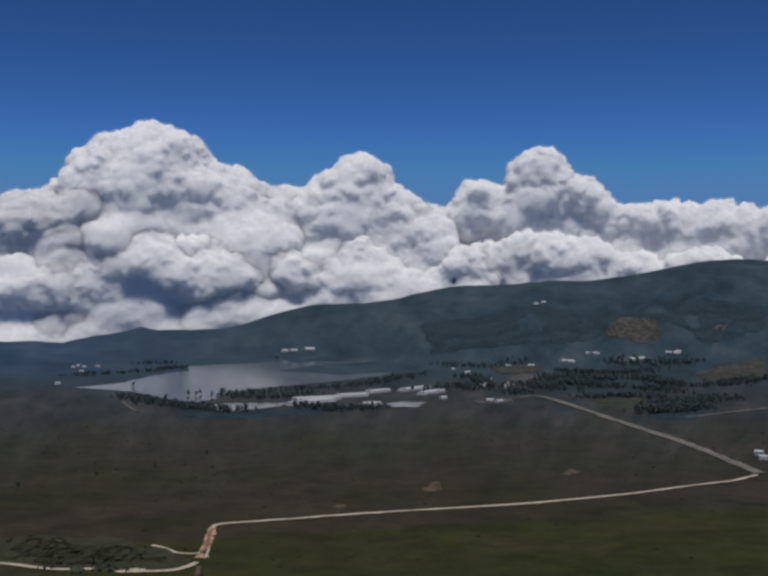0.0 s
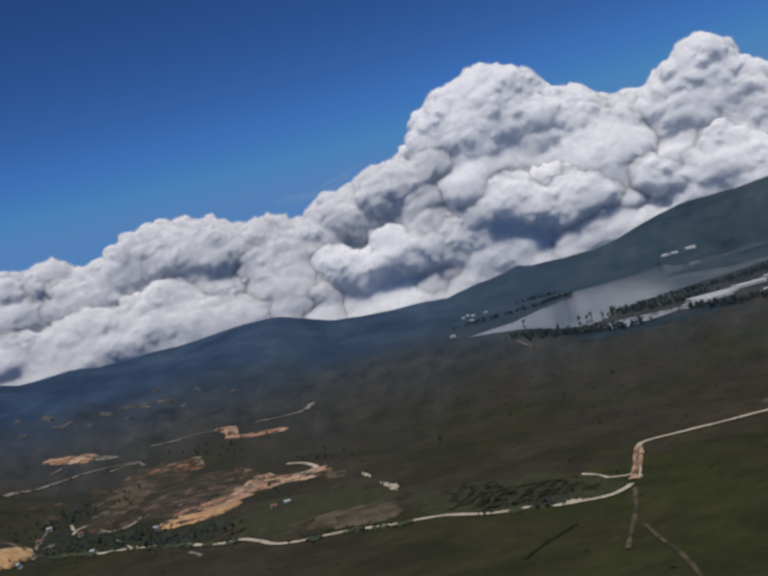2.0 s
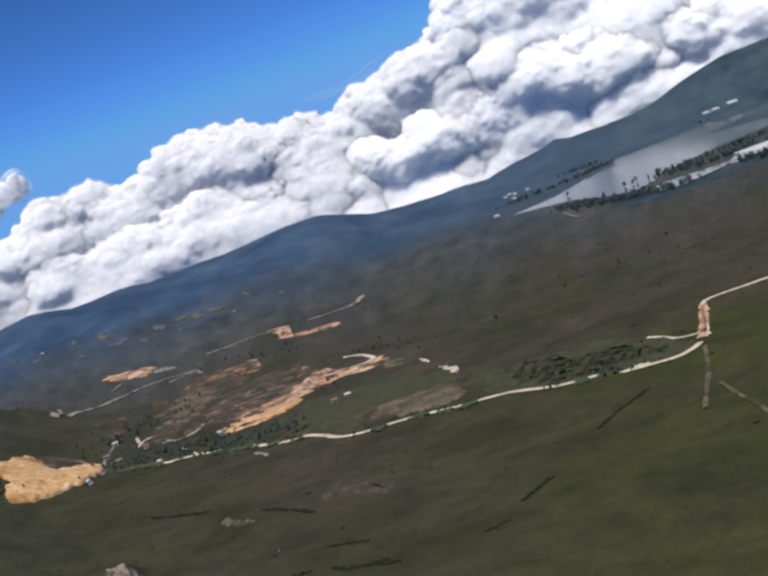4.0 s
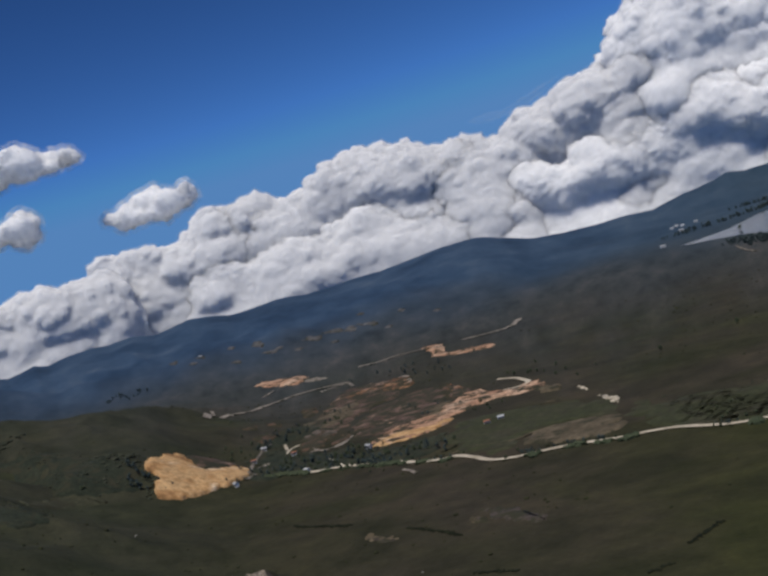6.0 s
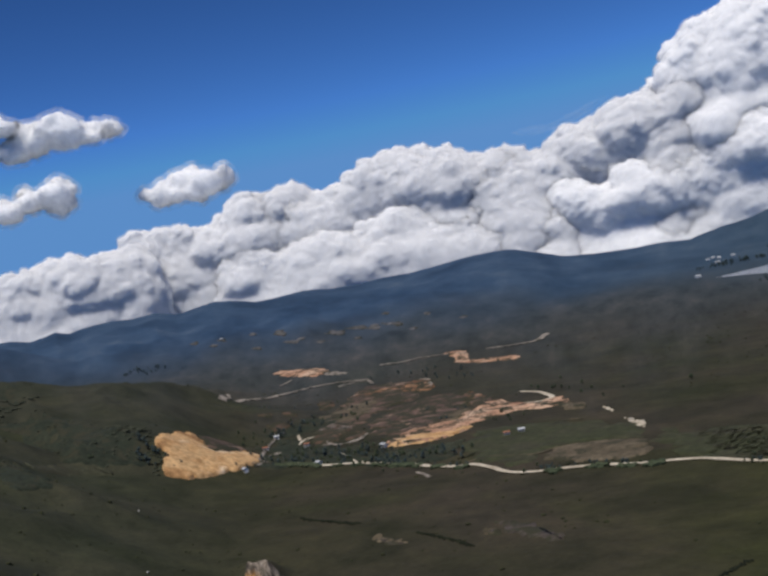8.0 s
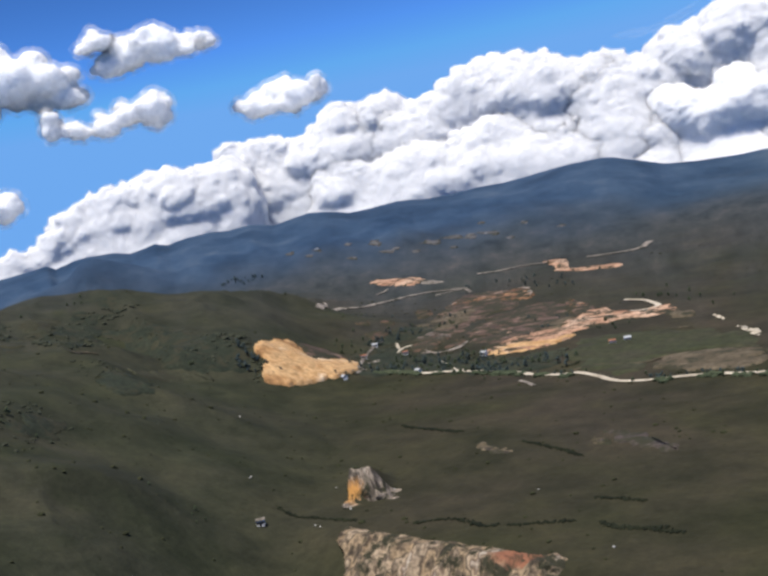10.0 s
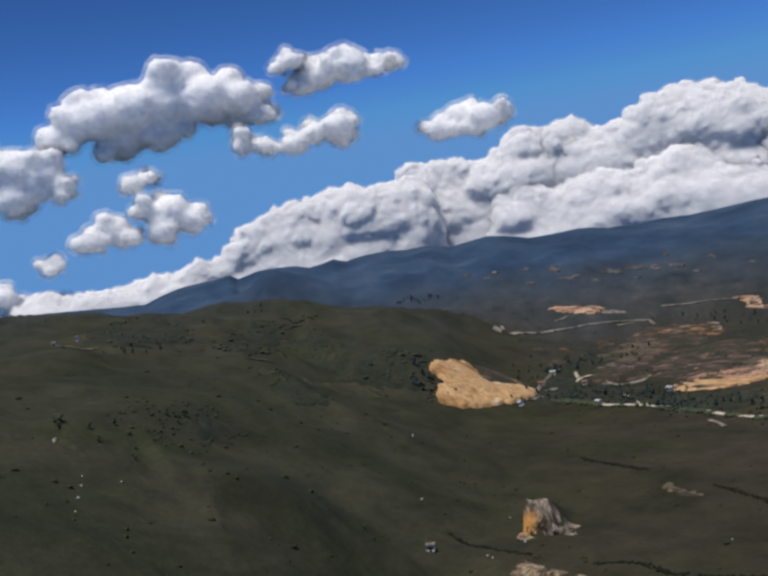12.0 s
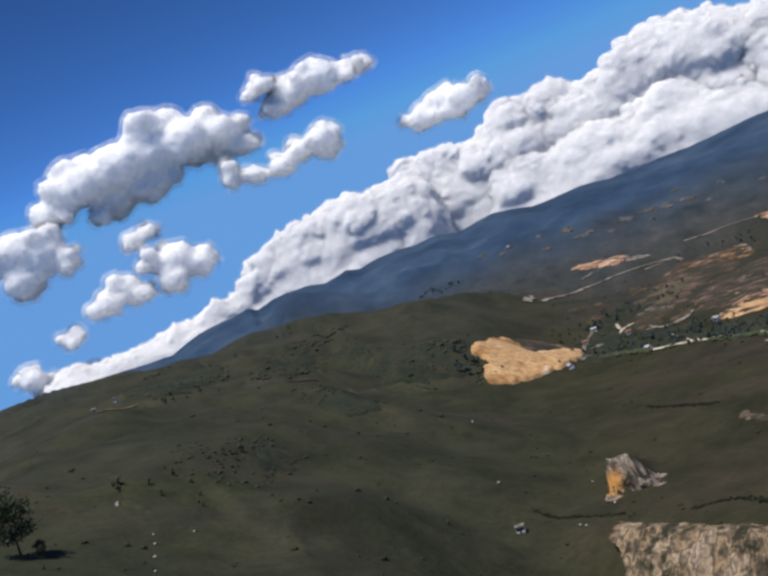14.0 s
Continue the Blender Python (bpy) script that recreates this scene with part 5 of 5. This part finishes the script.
thicket([(-616, 773), (-625, 829), (-556, 765), (-523, 715), (-554, 706), (-576, 721)], 120, 2.2)
thicket([(-544, 747), (-513, 724), (-478, 681), (-501, 686), (-527, 699)], 60, 2.2)
thicket([(-505, 741), (-480, 737), (-457, 708), (-426, 705), (-408, 672), (-450, 680), (-462, 677)], 110, 2.4)
thicket([(-433, 721), (-416, 736), (-399, 702), (-407, 680)], 60, 2.6)
thicket([(-247, 726), (-211, 722), (-174, 714), (-162, 643), (-192, 644), (-223, 655)], 45, 1.3)
hedge([(-550.3, 694.9), (-540.2, 693.2), (-530.2, 691.6)])
hedge([(-528.8, 691.3), (-511.7, 684.7), (-496.0, 678.2)])
hedge([(-480.7, 675.4), (-478.5, 675.2), (-477.4, 675.1)])
hedge([(-462.7, 672.9), (-460.8, 672.6), (-458.9, 672.2)])
hedge([(-447.4, 670.2), (-436.1, 667.8), (-426.8, 665.7)])
hedge([(-426.8, 665.7), (-415.6, 663.0), (-406.6, 658.8)])
hedge([(-387.0, 649.2), (-385.6, 648.8), (-385.6, 648.8)])
hedge([(-368.6, 644.1), (-367.7, 644.7), (-366.7, 645.2)])
hedge([(-299.4, 619.0), (-297.4, 619.5), (-296.0, 619.8)])
hedge([(-277.1, 623.2), (-274.1, 623.4), (-272.1, 623.5)])
hedge([(-255.9, 621.8), (-253.4, 621.4), (-252.2, 621.2)])
hedge([(-240.5, 621.3), (-238.4, 621.5), (-236.4, 621.6)])
hedge([(-170.4, 608.7), (-168.8, 608.9), (-168.0, 609.0)])

# ---- buildings ----
house((-771, 2780), 9, "small white house across the lake")
house((-742, 2726), 9, "small white house across the lake")
house((-715, 2753), 9, "small white house across the lake")
house((-683, 2485), 9, "small white house across the lake")
house((-761, 2700), 9, "small white house across the lake")
house((-314, 3512), 22, "long pale shed on the lake's far shore")
house((-288, 3516), 22, "long pale shed on the lake's far shore")
house((-238, 3522), 30, "large white building on the lake's far shore")
house((690, 2670), 14, "white farm building at the mountain foot")
house((712, 2664), 14, "white farm building at the mountain foot")
house((594, 2642), 14, "pale house at the mountain foot")
house((616, 2635), 14, "pale house at the mountain foot")
house((571, 2643), 14, "pale house at the mountain foot")
house((439, 2699), 11, "pale house at the wood's edge")
house((460, 2682), 11, "pale house at the wood's edge")
house((509, 2749), 11, "pale house at the wood's edge")
house((530, 2734), 11, "pale house at the wood's edge")
house((162, 2591), 8, "small pale house in the town")
house((180, 2442), 8, "small pale house in the town")
house((211, 2195), 8, "small pale house in the town")
house((232, 2036), 8, "small pale house in the town")
house((176, 1965), 8, "small pale house in the town")
house((179, 2284), 8, "small pale house in the town")
house((81, 1802), 10, "long low white shed on the plain")
house((90, 1674), 10, "long low white shed on the plain")
house((156, 1625), 10, "long low white shed on the plain")
house((168, 1607), 10, "long low white shed on the plain")
house((368, 1082), 8, "small white house beside the road")
house((361, 1051), 8, "small white house beside the road")
house((512, 3527), 14, "pale house high on the mountain")
house((484, 3496), 14, "pale house high on the mountain")
house((-1532, 1818), 9, "small white house on the far slope")
house((-603, 2036), 9, "small white house on the far slope")
house((-614, 785), 4.2, "small village house with pale walls")
house((-500.0, 682.4), 4.2, "small village house with pale walls")
house((-472.0, 724.7), 4.2, "small village house with pale walls")
house((-591, 740), 4.2, "small village house with pale walls")
house((-380.1, 737.4), 4.2, "small village house with pale walls")
house((-373.2, 746.1), 4.2, "small village house with pale walls")
house((-543.8, 656.3), 4.2, "small village house with pale walls")
house((-569, 764), 4.2, "small village house with pale walls")
house((-371.4, 384.5), 3.2, "small white hut alone in the grass", M_PALE)
house((-726.8, 425.7), 2.6, "pale hut on the hill top", M_PALE)
house((-730.2, 443.8), 2.6, "pale hut on the hill top", M_PALE)
house((304, 2675), 15, "pale building of the town by the lake")
house((357, 2668), 15, "pale building of the town by the lake")
house((439, 2699), 15, "pale building of the town by the lake")
house((456, 2689), 15, "pale building of the town by the lake")
house((525, 2737), 15, "pale building of the town by the lake")
house((595, 2646), 15, "pale building of the town by the lake")
house((617, 2637), 15, "pale building of the town by the lake")
house((704, 2656), 15, "pale building of the town by the lake")
house((184, 2421), 15, "pale building of the town by the lake")
house((185, 2021), 15, "pale building of the town by the lake")
house((81, 1802), 15, "pale building of the town by the lake")
house((422, 2525), 15, "pale building of the town by the lake")
house((433, 2462), 15, "pale building of the town by the lake")
house((213, 1951), 15, "pale building of the town by the lake")

# ---- greenhouses by the lake ----
greenhouse([(-134, 1645), (-70, 1684)], 10)
greenhouse([(-117, 1599), (-76, 1635)], 8)
greenhouse([(-72, 1714), (-30, 1746)], 9)
greenhouse([(-27, 1802), (5, 1849)], 8)
greenhouse([(-134, 1560), (-115, 1582)], 7)
greenhouse([(-27, 1548), (-10, 1572)], 9)
greenhouse([(30, 1849), (74, 1925)], 9)
greenhouse([(60, 1768), (95, 1837)], 8)

# ---- lone pale boulders ----
BOULDERS = [(-410.3, 266.5), (-403.1, 262.0), (-389.7, 253.4), (-374.6, 244.2), (-441.4, 274.6), (-311.4, 213.2), (-486.4, 495.9), (-405.4, 416.3), (-440.4, 273.5), (-378.4, 440.7), (-348.9, 413.6), (-344.4, 438.2), (-347.9, 392.8), (-488.0, 497.8), (-406.0, 417.5), (-275.6, 439.9), (-217.6, 383.0), (-438.6, 272.8), (-404.6, 277.4), (-351.3, 393.8), (-353.0, 416.1)]
for i, p in enumerate(BOULDERS):
    boulder(p, 0.4 + 0.15 * (i % 3), i)

# ---- quarry and rock faces ----
QUARRY = [(-597.3, 631.1), (-606.9, 647.4), (-620.8, 675.0), (-629.4, 702.8), (-616.0, 694.5), (-599.0, 681.9), (-582.0, 671.4), (-581.5, 686.5), (-593.3, 717.0), (-583.5, 717.1), (-571.3, 709.0), (-557.5, 687.5), (-551.1, 667.3), (-547.7, 657.5), (-549.2, 643.8), (-551.0, 628.1), (-553.1, 613.5), (-559.2, 604.0), (-566.4, 601.0), (-574.5, 611.5), (-580.2, 620.5), (-585.9, 625.4), (-590.1, 625.3)]
quarry(QUARRY)
rock_face(-361, 427, -341, 439, 14, 0.0, 'streaked orange and grey rock outcrop in grass', M_OCHRE, 3.0, 5.0)
rock_face(-337, 393, -226, 371, 27, 1.15, 'long weathered rock cutting of tan and grey stone', M_ROCK, 5.5, 8.0)
big_tree((-406.3, 222.9), 21)
big_tree((-403.3, 227.7), 6)

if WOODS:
    tagged(joined("woodland", [q for w in WOODS for q in w], M_HAZY_LEAF), "dark belts of trees round the lake and the far town", "woodland", kind="stuff")


# ---- loose scrub over plain and hill ----
def scatter_scrub(count, seed):
    rng = random.Random(seed)
    kinds = [clump(rng, 1) for _ in range(9)]
    r = np.sqrt(np.array([rng.uniform(0.022, 1.0) for _ in range(count * 4)])) * 1250
    a = np.radians([rng.uniform(-76, 24) for _ in range(count * 4)])
    x, y = MID[0] + r * np.sin(a), MID[1] + r * np.cos(a)
    keep = fbm(x, y, 90, 3, 61) * 1.1 + fbm(x, y, 400, 2, 62) * 0.6 > np.array([rng.uniform(-0.35, 0.75) for _ in x])
    x, y = x[keep][:count], y[keep][:count]
    z = ground_z(x, y)
    pieces = []
    for px, py, pz in zip(x, y, z):
        v, f = kinds[rng.randrange(9)]
        s = rng.uniform(0.35, 0.85) * rng.choice((0.8, 0.8, 0.9, 1.5))
        pieces.append((v * np.array([s * 1.2, s * 1.2, s * 0.75]) + np.array([px, py, pz + 0.2 * s]), f))
    return tagged(joined("scrub", pieces, M_SCRUB), "low dark bushes scattered over the grassland", "shrubs", kind="stuff")


M_SCRUB = speckled("scrub_leaves", [(0.3, (0.028, 0.032, 0.015)), (0.6, (0.040, 0.042, 0.020)), (0.8, (0.050, 0.048, 0.028))], 14, 1.5)
scatter_scrub(2200, 8)


# ---- clouds ----
def unit_sphere(level):
    bm = bmesh.new()
    bmesh.ops.create_icosphere(bm, subdivisions=level, radius=1)
    v = np.array([p.co[:] for p in bm.verts])
    f = np.array([[q.index for q in p.verts] for p in bm.faces])
    bm.free()
    return v, f


SPHERE = unit_sphere(5)
SPHERE_SMALL = unit_sphere(4)
BILLOWS = ((430, 55), (190, 44), (90, 30), (44, 20), (23, 11))       # metres: size and swell


def sky_point(az, el, dist):
    a, e = np.radians(az), np.radians(el)
    return np.stack([MID[0] + dist * np.sin(a) * np.cos(e), MID[1] + dist * np.cos(a) * np.cos(e), 122 + dist * np.sin(e)], -1)


# top line of the cumulus bank, azimuth and elevation in degrees
TOP_AZ = (-62.0, -58.0, -54.3, -52.6, -51.5, -49.5, -47.6, -45.1, -44.5, -42.0, -39.8, -39.0, -38.0, -36.5, -35.4, -33.4, -31.9, -30.0, -28.8,
          -26.2, -25.2, -24.3, -22.9, -21.2, -19.6, -18.4, -17.1, -16.1, -15.1, -13.9, -12.7, -11.2, -9.8, -8.1, -6.1, -4.8, -3.1, -1.7, 0.4,
          1.3, 2.5, 3.3, 5.0, 6.7, 7.7, 9.7, 10.5, 12.5, 13.2, 16.4, 20.4)
TOP_EL = (0.2, 0.5, 1.2, 2.8, 3.3, 3.2, 4.0, 3.1, 4.3, 4.4, 4.1, 5.3, 5.6, 5.2, 4.8, 5.2, 6.1, 6.5, 5.9,
          5.5, 4.9, 5.2, 4.9, 5.9, 5.8, 7.0, 6.4, 7.1, 8.4, 9.7, 10.4, 10.5, 10.3, 8.7, 7.9, 7.0, 7.5, 9.1, 8.9,
          7.3, 6.8, 6.1, 7.2, 7.2, 8.6, 9.3, 8.1, 7.2, 6.2, 6.2, 5.8)


def grid_normals(p):
    """Outward normals of a grid of points (rows along the cross-section, columns along the bank)."""
    n = np.cross(np.gradient(p, axis=1), np.gradient(p, axis=0))
    return n / np.maximum(np.linalg.norm(n, axis=-1, keepdims=True), 1e-9)


def swell(p, normals, seed, scale=1.0, knobs=1.0):
    for o, (size, amp) in enumerate(BILLOWS):
        q = p / (size * scale) + 13.7 * o
        # each billow round on top, creased between
        d = np.sqrt(billow(q[..., 0], q[..., 1], q[..., 2] * (1.9 if o == 0 else 1.2), seed + o) ** 2 + (0.04 if o < 2 else 0.01)) * amp * scale * 1.5
        p = p + normals(p) * (d * (knobs if o else 1.0))[..., None]
    return p


def skin(ob, voxel, rounds, out):
    melt = ob.modifiers.new("one skin", "REMESH")
    melt.mode, melt.voxel_size, melt.use_smooth_shade = "VOXEL", voxel, True
    soft = ob.modifiers.new("worn soft", "SMOOTH")
    soft.factor, soft.iterations = 0.5, rounds
    grow = ob.modifiers.new("grow", "DISPLACE")
    grow.mid_level, grow.strength = 0.0, out


def mist(ob, voxel, rounds, core, veils, material):
    """A dense core inside thin layers of droplets, so that the rim fades out."""
    mesh = ob.data
    skin(ob, voxel, rounds, core)
    for out in veils:
        layer = new("veil", mesh.copy())
        layer.data.materials[0] = material
        layer.parent = ob
        skin(layer, voxel * 1.35, rounds, out)


def bank_cloud(a0, a1, dist, thick, seed, label, part_height=1.0, over=0.0):
    """A heap of cumulus under the top line: a rounded shell, swollen by billows upon billows."""
    u = np.linspace(a0, a1, int((a1 - a0) / 0.07))
    s = np.clip(np.minimum(u - a0, a1 - u) / 1.6, 0, 1)
    end = np.sqrt(1 - (1 - s) ** 2) * 0.97 + 0.03
    theta = np.concatenate([np.linspace(0, 0.62, 130), np.linspace(0.63, 1, 26)]) * np.pi
    th, uu = np.meshgrid(theta, u, indexing="ij")
    base = -1.7
    lean = np.min([np.interp(u + k, TOP_AZ, TOP_EL) for k in (-0.75, -0.4, 0, 0.4, 0.75)], axis=0)     # room for the billows
    top = (lean - 0.78) * part_height + (0 if part_height == 1 else 0.35 * np.sin(u * 1.3 + seed))
    el = base + (top - base) * end * np.sin(th) ** 0.8
    p = sky_point(uu, el, dist - thick * end * np.cos(th) * (1 + 0.25 * np.sin(uu * 0.9 + seed)) + over * end * np.clip(np.cos(th), 0, 1) ** 2)
    # overhanging shelves, broad and flat, that shade what is under them
    run, rise = uu * 80, el * 80
    shelf = fbm(run, rise * 2.3, 520, 3, seed + 5) * 145 * np.clip(np.cos(th) * 1.6, 0, 1) * end
    way = p - np.array([MID[0], MID[1], 122.0])
    p = p - way / np.linalg.norm(way, axis=-1, keepdims=True) * shelf[..., None]
    p = swell(p, grid_normals, seed, 1.0, 0.30 + 0.70 * np.sin(np.minimum(th, np.pi / 2)) ** 3)      # crisp heads, smoother flanks
    p[:, 0], p[:, -1] = p[:, 0].mean(0), p[:, -1].mean(0)      # closed ends
    nr, nc = th.shape
    i, j = np.meshgrid(np.arange(nr - 1), np.arange(nc - 1), indexing="ij")
    faces = np.stack([i * nc + j, i * nc + j + 1, (i + 1) * nc + j + 1, (i + 1) * nc + j], -1).reshape(-1, 4)
    k = np.arange(nc - 1)
    under = np.stack([k + 1, k, (nr - 1) * nc + k, (nr - 1) * nc + k + 1], -1)
    # banks on the left take the copy with brightness lowered by colour
    ob = mesh_object("cumulus_cloud", p.reshape(-1, 3), np.concatenate([faces, under]), M_DIM_CLOUD if a1 < -12 else M_CLOUD)
    mist(ob, 4.6, 2, -4, (3,), M_VEIL)
    return tagged(ob, label, "cloud", "clouds in the sky")


def loose_cloud(puffs, dist, seed, label):
    """A small drifting cloud: puffs are azimuth, elevation and radius in degrees."""
    vs, fs, n = [], [], 0
    rng = random.Random(seed)
    fringe = []
    for az, el, rad in puffs:
        for _ in range(5):
            a = rng.uniform(0, 6.283)
            fringe.append((az + rad * 0.95 * math.cos(a), el + rad * (0.75 if math.sin(a) > 0 else 0.45) * math.sin(a), rad * rng.uniform(0.28, 0.5)))
    for az, el, rad in (*puffs, *fringe):
        v, f = SPHERE if rad > 1.2 else SPHERE_SMALL
        r = math.radians(rad) * dist * 0.74
        c = sky_point(az, el, dist + rng.uniform(-60, 60))
        p = v * r * np.array([1.15, 1.0, 0.75]) + c
        p = swell(p, lambda q: v, seed, 0.33)
        vs.append(p)
        fs.append(f + n)
        n += len(v)
    ob = mesh_object("small_cloud", np.concatenate(vs), np.concatenate(fs), M_THIN_CLOUD)
    mist(ob, 5.0, 3, -12, (1, 8), M_THIN_VEIL)
    return tagged(ob, label, "cloud", "clouds in the sky")


BANKS = ((-64, -43, 4440, 110, 1.0, "low white cumulus clouds over the far range"), (-47.5, -34, 4600, 150, 1.0, "white heaped cumulus with flat grey base"),
         (-38.5, -22.5, 4620, 190, 1.0, "broad white cumulus with grey folds"), (-27, -13.0, 4590, 190, 1.0, "small bright cumulus heap in the bank"),
         (-18.2, -3.2, 4640, 230, 1.0, "towering white cumulus with shaded grey flanks"), (-7.6, 4.8, 4650, 200, 1.0, "twin-headed white cumulus above the lake"),
         (1.0, 27, 4650, 190, 1.0, "tall cumulus trailing off over the mountain"),
         (-40, -21, 4470, 120, 0.45, "long low shelf of grey-white cloud"), (-23, -5.3, 4470, 130, 0.42, "low heaped cloud before the white tower"),
         (-10.5, 7, 4470, 120, 0.40, "low grey-white cloud along the ridge"), (4, 25, 4480, 120, 0.50, "low ragged cloud hanging on the mountain"))
for i, (a0, a1, dist, thick, share, text) in enumerate(BANKS):
    bank_cloud(a0, a1, dist, thick, 40 + 9 * i, text, share, {2: 60, 4: 70, 5: 80, 6: 170, 10: 60}.get(i, 0))
SMALL = (
    ("large ragged white fair-weather cloud in blue sky", ((-61.3, 7.8, 1.15), (-59.5, 8.6, 1.53), (-57.5, 8.9, 2.04), (-55.8, 9.0, 2.17), (-53.8, 9.1, 1.78), (-52.1, 9.0, 1.27), (-58.2, 7.5, 1.53), (-56.2, 7.7, 1.4), (-51.2, 8.0, 0.82), (-52.4, 8.0, 0.82))),
    ("small white cloud with a trailing tip", ((-48.8, 9.1, 0.66), (-47.7, 9.5, 0.97), (-46.2, 9.8, 1.07), (-44.9, 9.7, 0.71), (-43.9, 9.7, 0.36))),
    ("tiny white cloud shred beside a larger cloud", ((-49.1, 10.4, 0.56), (-49.8, 10.2, 0.36))),
    ("thin crescent of white cloud", ((-52.1, 6.7, 0.61), (-51.0, 6.3, 0.51), (-49.6, 6.3, 0.61), (-48.6, 6.6, 0.64), (-47.3, 6.9, 0.87), (-47.1, 6.4, 0.64))),
    ("small flat-bottomed white cloud above the bank", ((-42.0, 6.0, 0.76), (-40.9, 6.5, 0.97), (-39.7, 6.3, 0.89), (-38.7, 6.5, 0.46), (-40.3, 5.8, 0.51))),
    ("large white cloud with a soft grey base", ((-63.7, 6.5, 1.78), (-62.4, 6.0, 1.48), (-61.5, 5.5, 0.89), (-63.7, 5.1, 1.02))),
    ("faint wisp of white cloud", ((-58.0, 5.2, 0.41), (-57.1, 5.5, 0.43))),
    ("small round white cloud", ((-60.2, 2.6, 0.71), (-59.1, 3.1, 0.92), (-58.5, 2.6, 0.56))),
    ("puffy white cloud with a pale grey base", ((-57.2, 3.8, 0.76), (-56.2, 3.8, 1.07), (-55.3, 3.1, 0.87), (-56.8, 2.7, 0.76))),
    ("tiny faint round cloud", ((-62.5, 1.7, 0.51),)),
    ("low white cloud near the horizon", ((-64.5, -0.0, 0.66), (-64.9, 0.5, 0.64))),
    ("small low white cloud above the hill", ((-62.8, -0.2, 0.51), (-62.0, -0.2, 0.36))),
)
for i, (text, puffs) in enumerate(SMALL):
    loose_cloud(puffs, {0: 4790, 1: 4790, 2: 4790, 4: 4790, 6: 4660, 7: 4580, 8: 4560, 9: 4560}.get(i, 4640), 200 + 7 * i, text)      # each in the sun


def wisp(az0, el0, az1, el1, wide, seed, label):
    """A thin streak of cloud that the sky shows through."""
    k = np.linspace(0, 1, 60)
    th, kk = np.meshgrid(np.linspace(0, 2 * np.pi, 24, endpoint=False), k)
    body = wide * np.sqrt(np.clip(4 * kk * (1 - kk), 0.002, 1)) * (0.6 + 0.5 * fbm(kk * 9, 0 * kk, 1, 3, seed))
    bend = 0.35 * wide * np.sin(kk * 4 + seed)
    p = sky_point(az0 + (az1 - az0) * kk + 0.5 * body * np.cos(th), el0 + (el1 - el0) * kk + bend + 0.5 * body * np.sin(th), 4760 + 40 * np.cos(th))
    n, c = th.shape
    i, j = np.meshgrid(np.arange(n - 1), np.arange(c), indexing="ij")
    faces = np.stack([i * c + j, i * c + (j + 1) % c, (i + 1) * c + (j + 1) % c, (i + 1) * c + j], -1).reshape(-1, 4)
    return tagged(mesh_object("cloud_wisp", p.reshape(-1, 3), faces, M_WISP), label, "cloud", "clouds in the sky")


wisp(-23.6, 5.9, -18.6, 6.6, 0.85, 3, "thin streak of white cloud beside the tall cumulus")
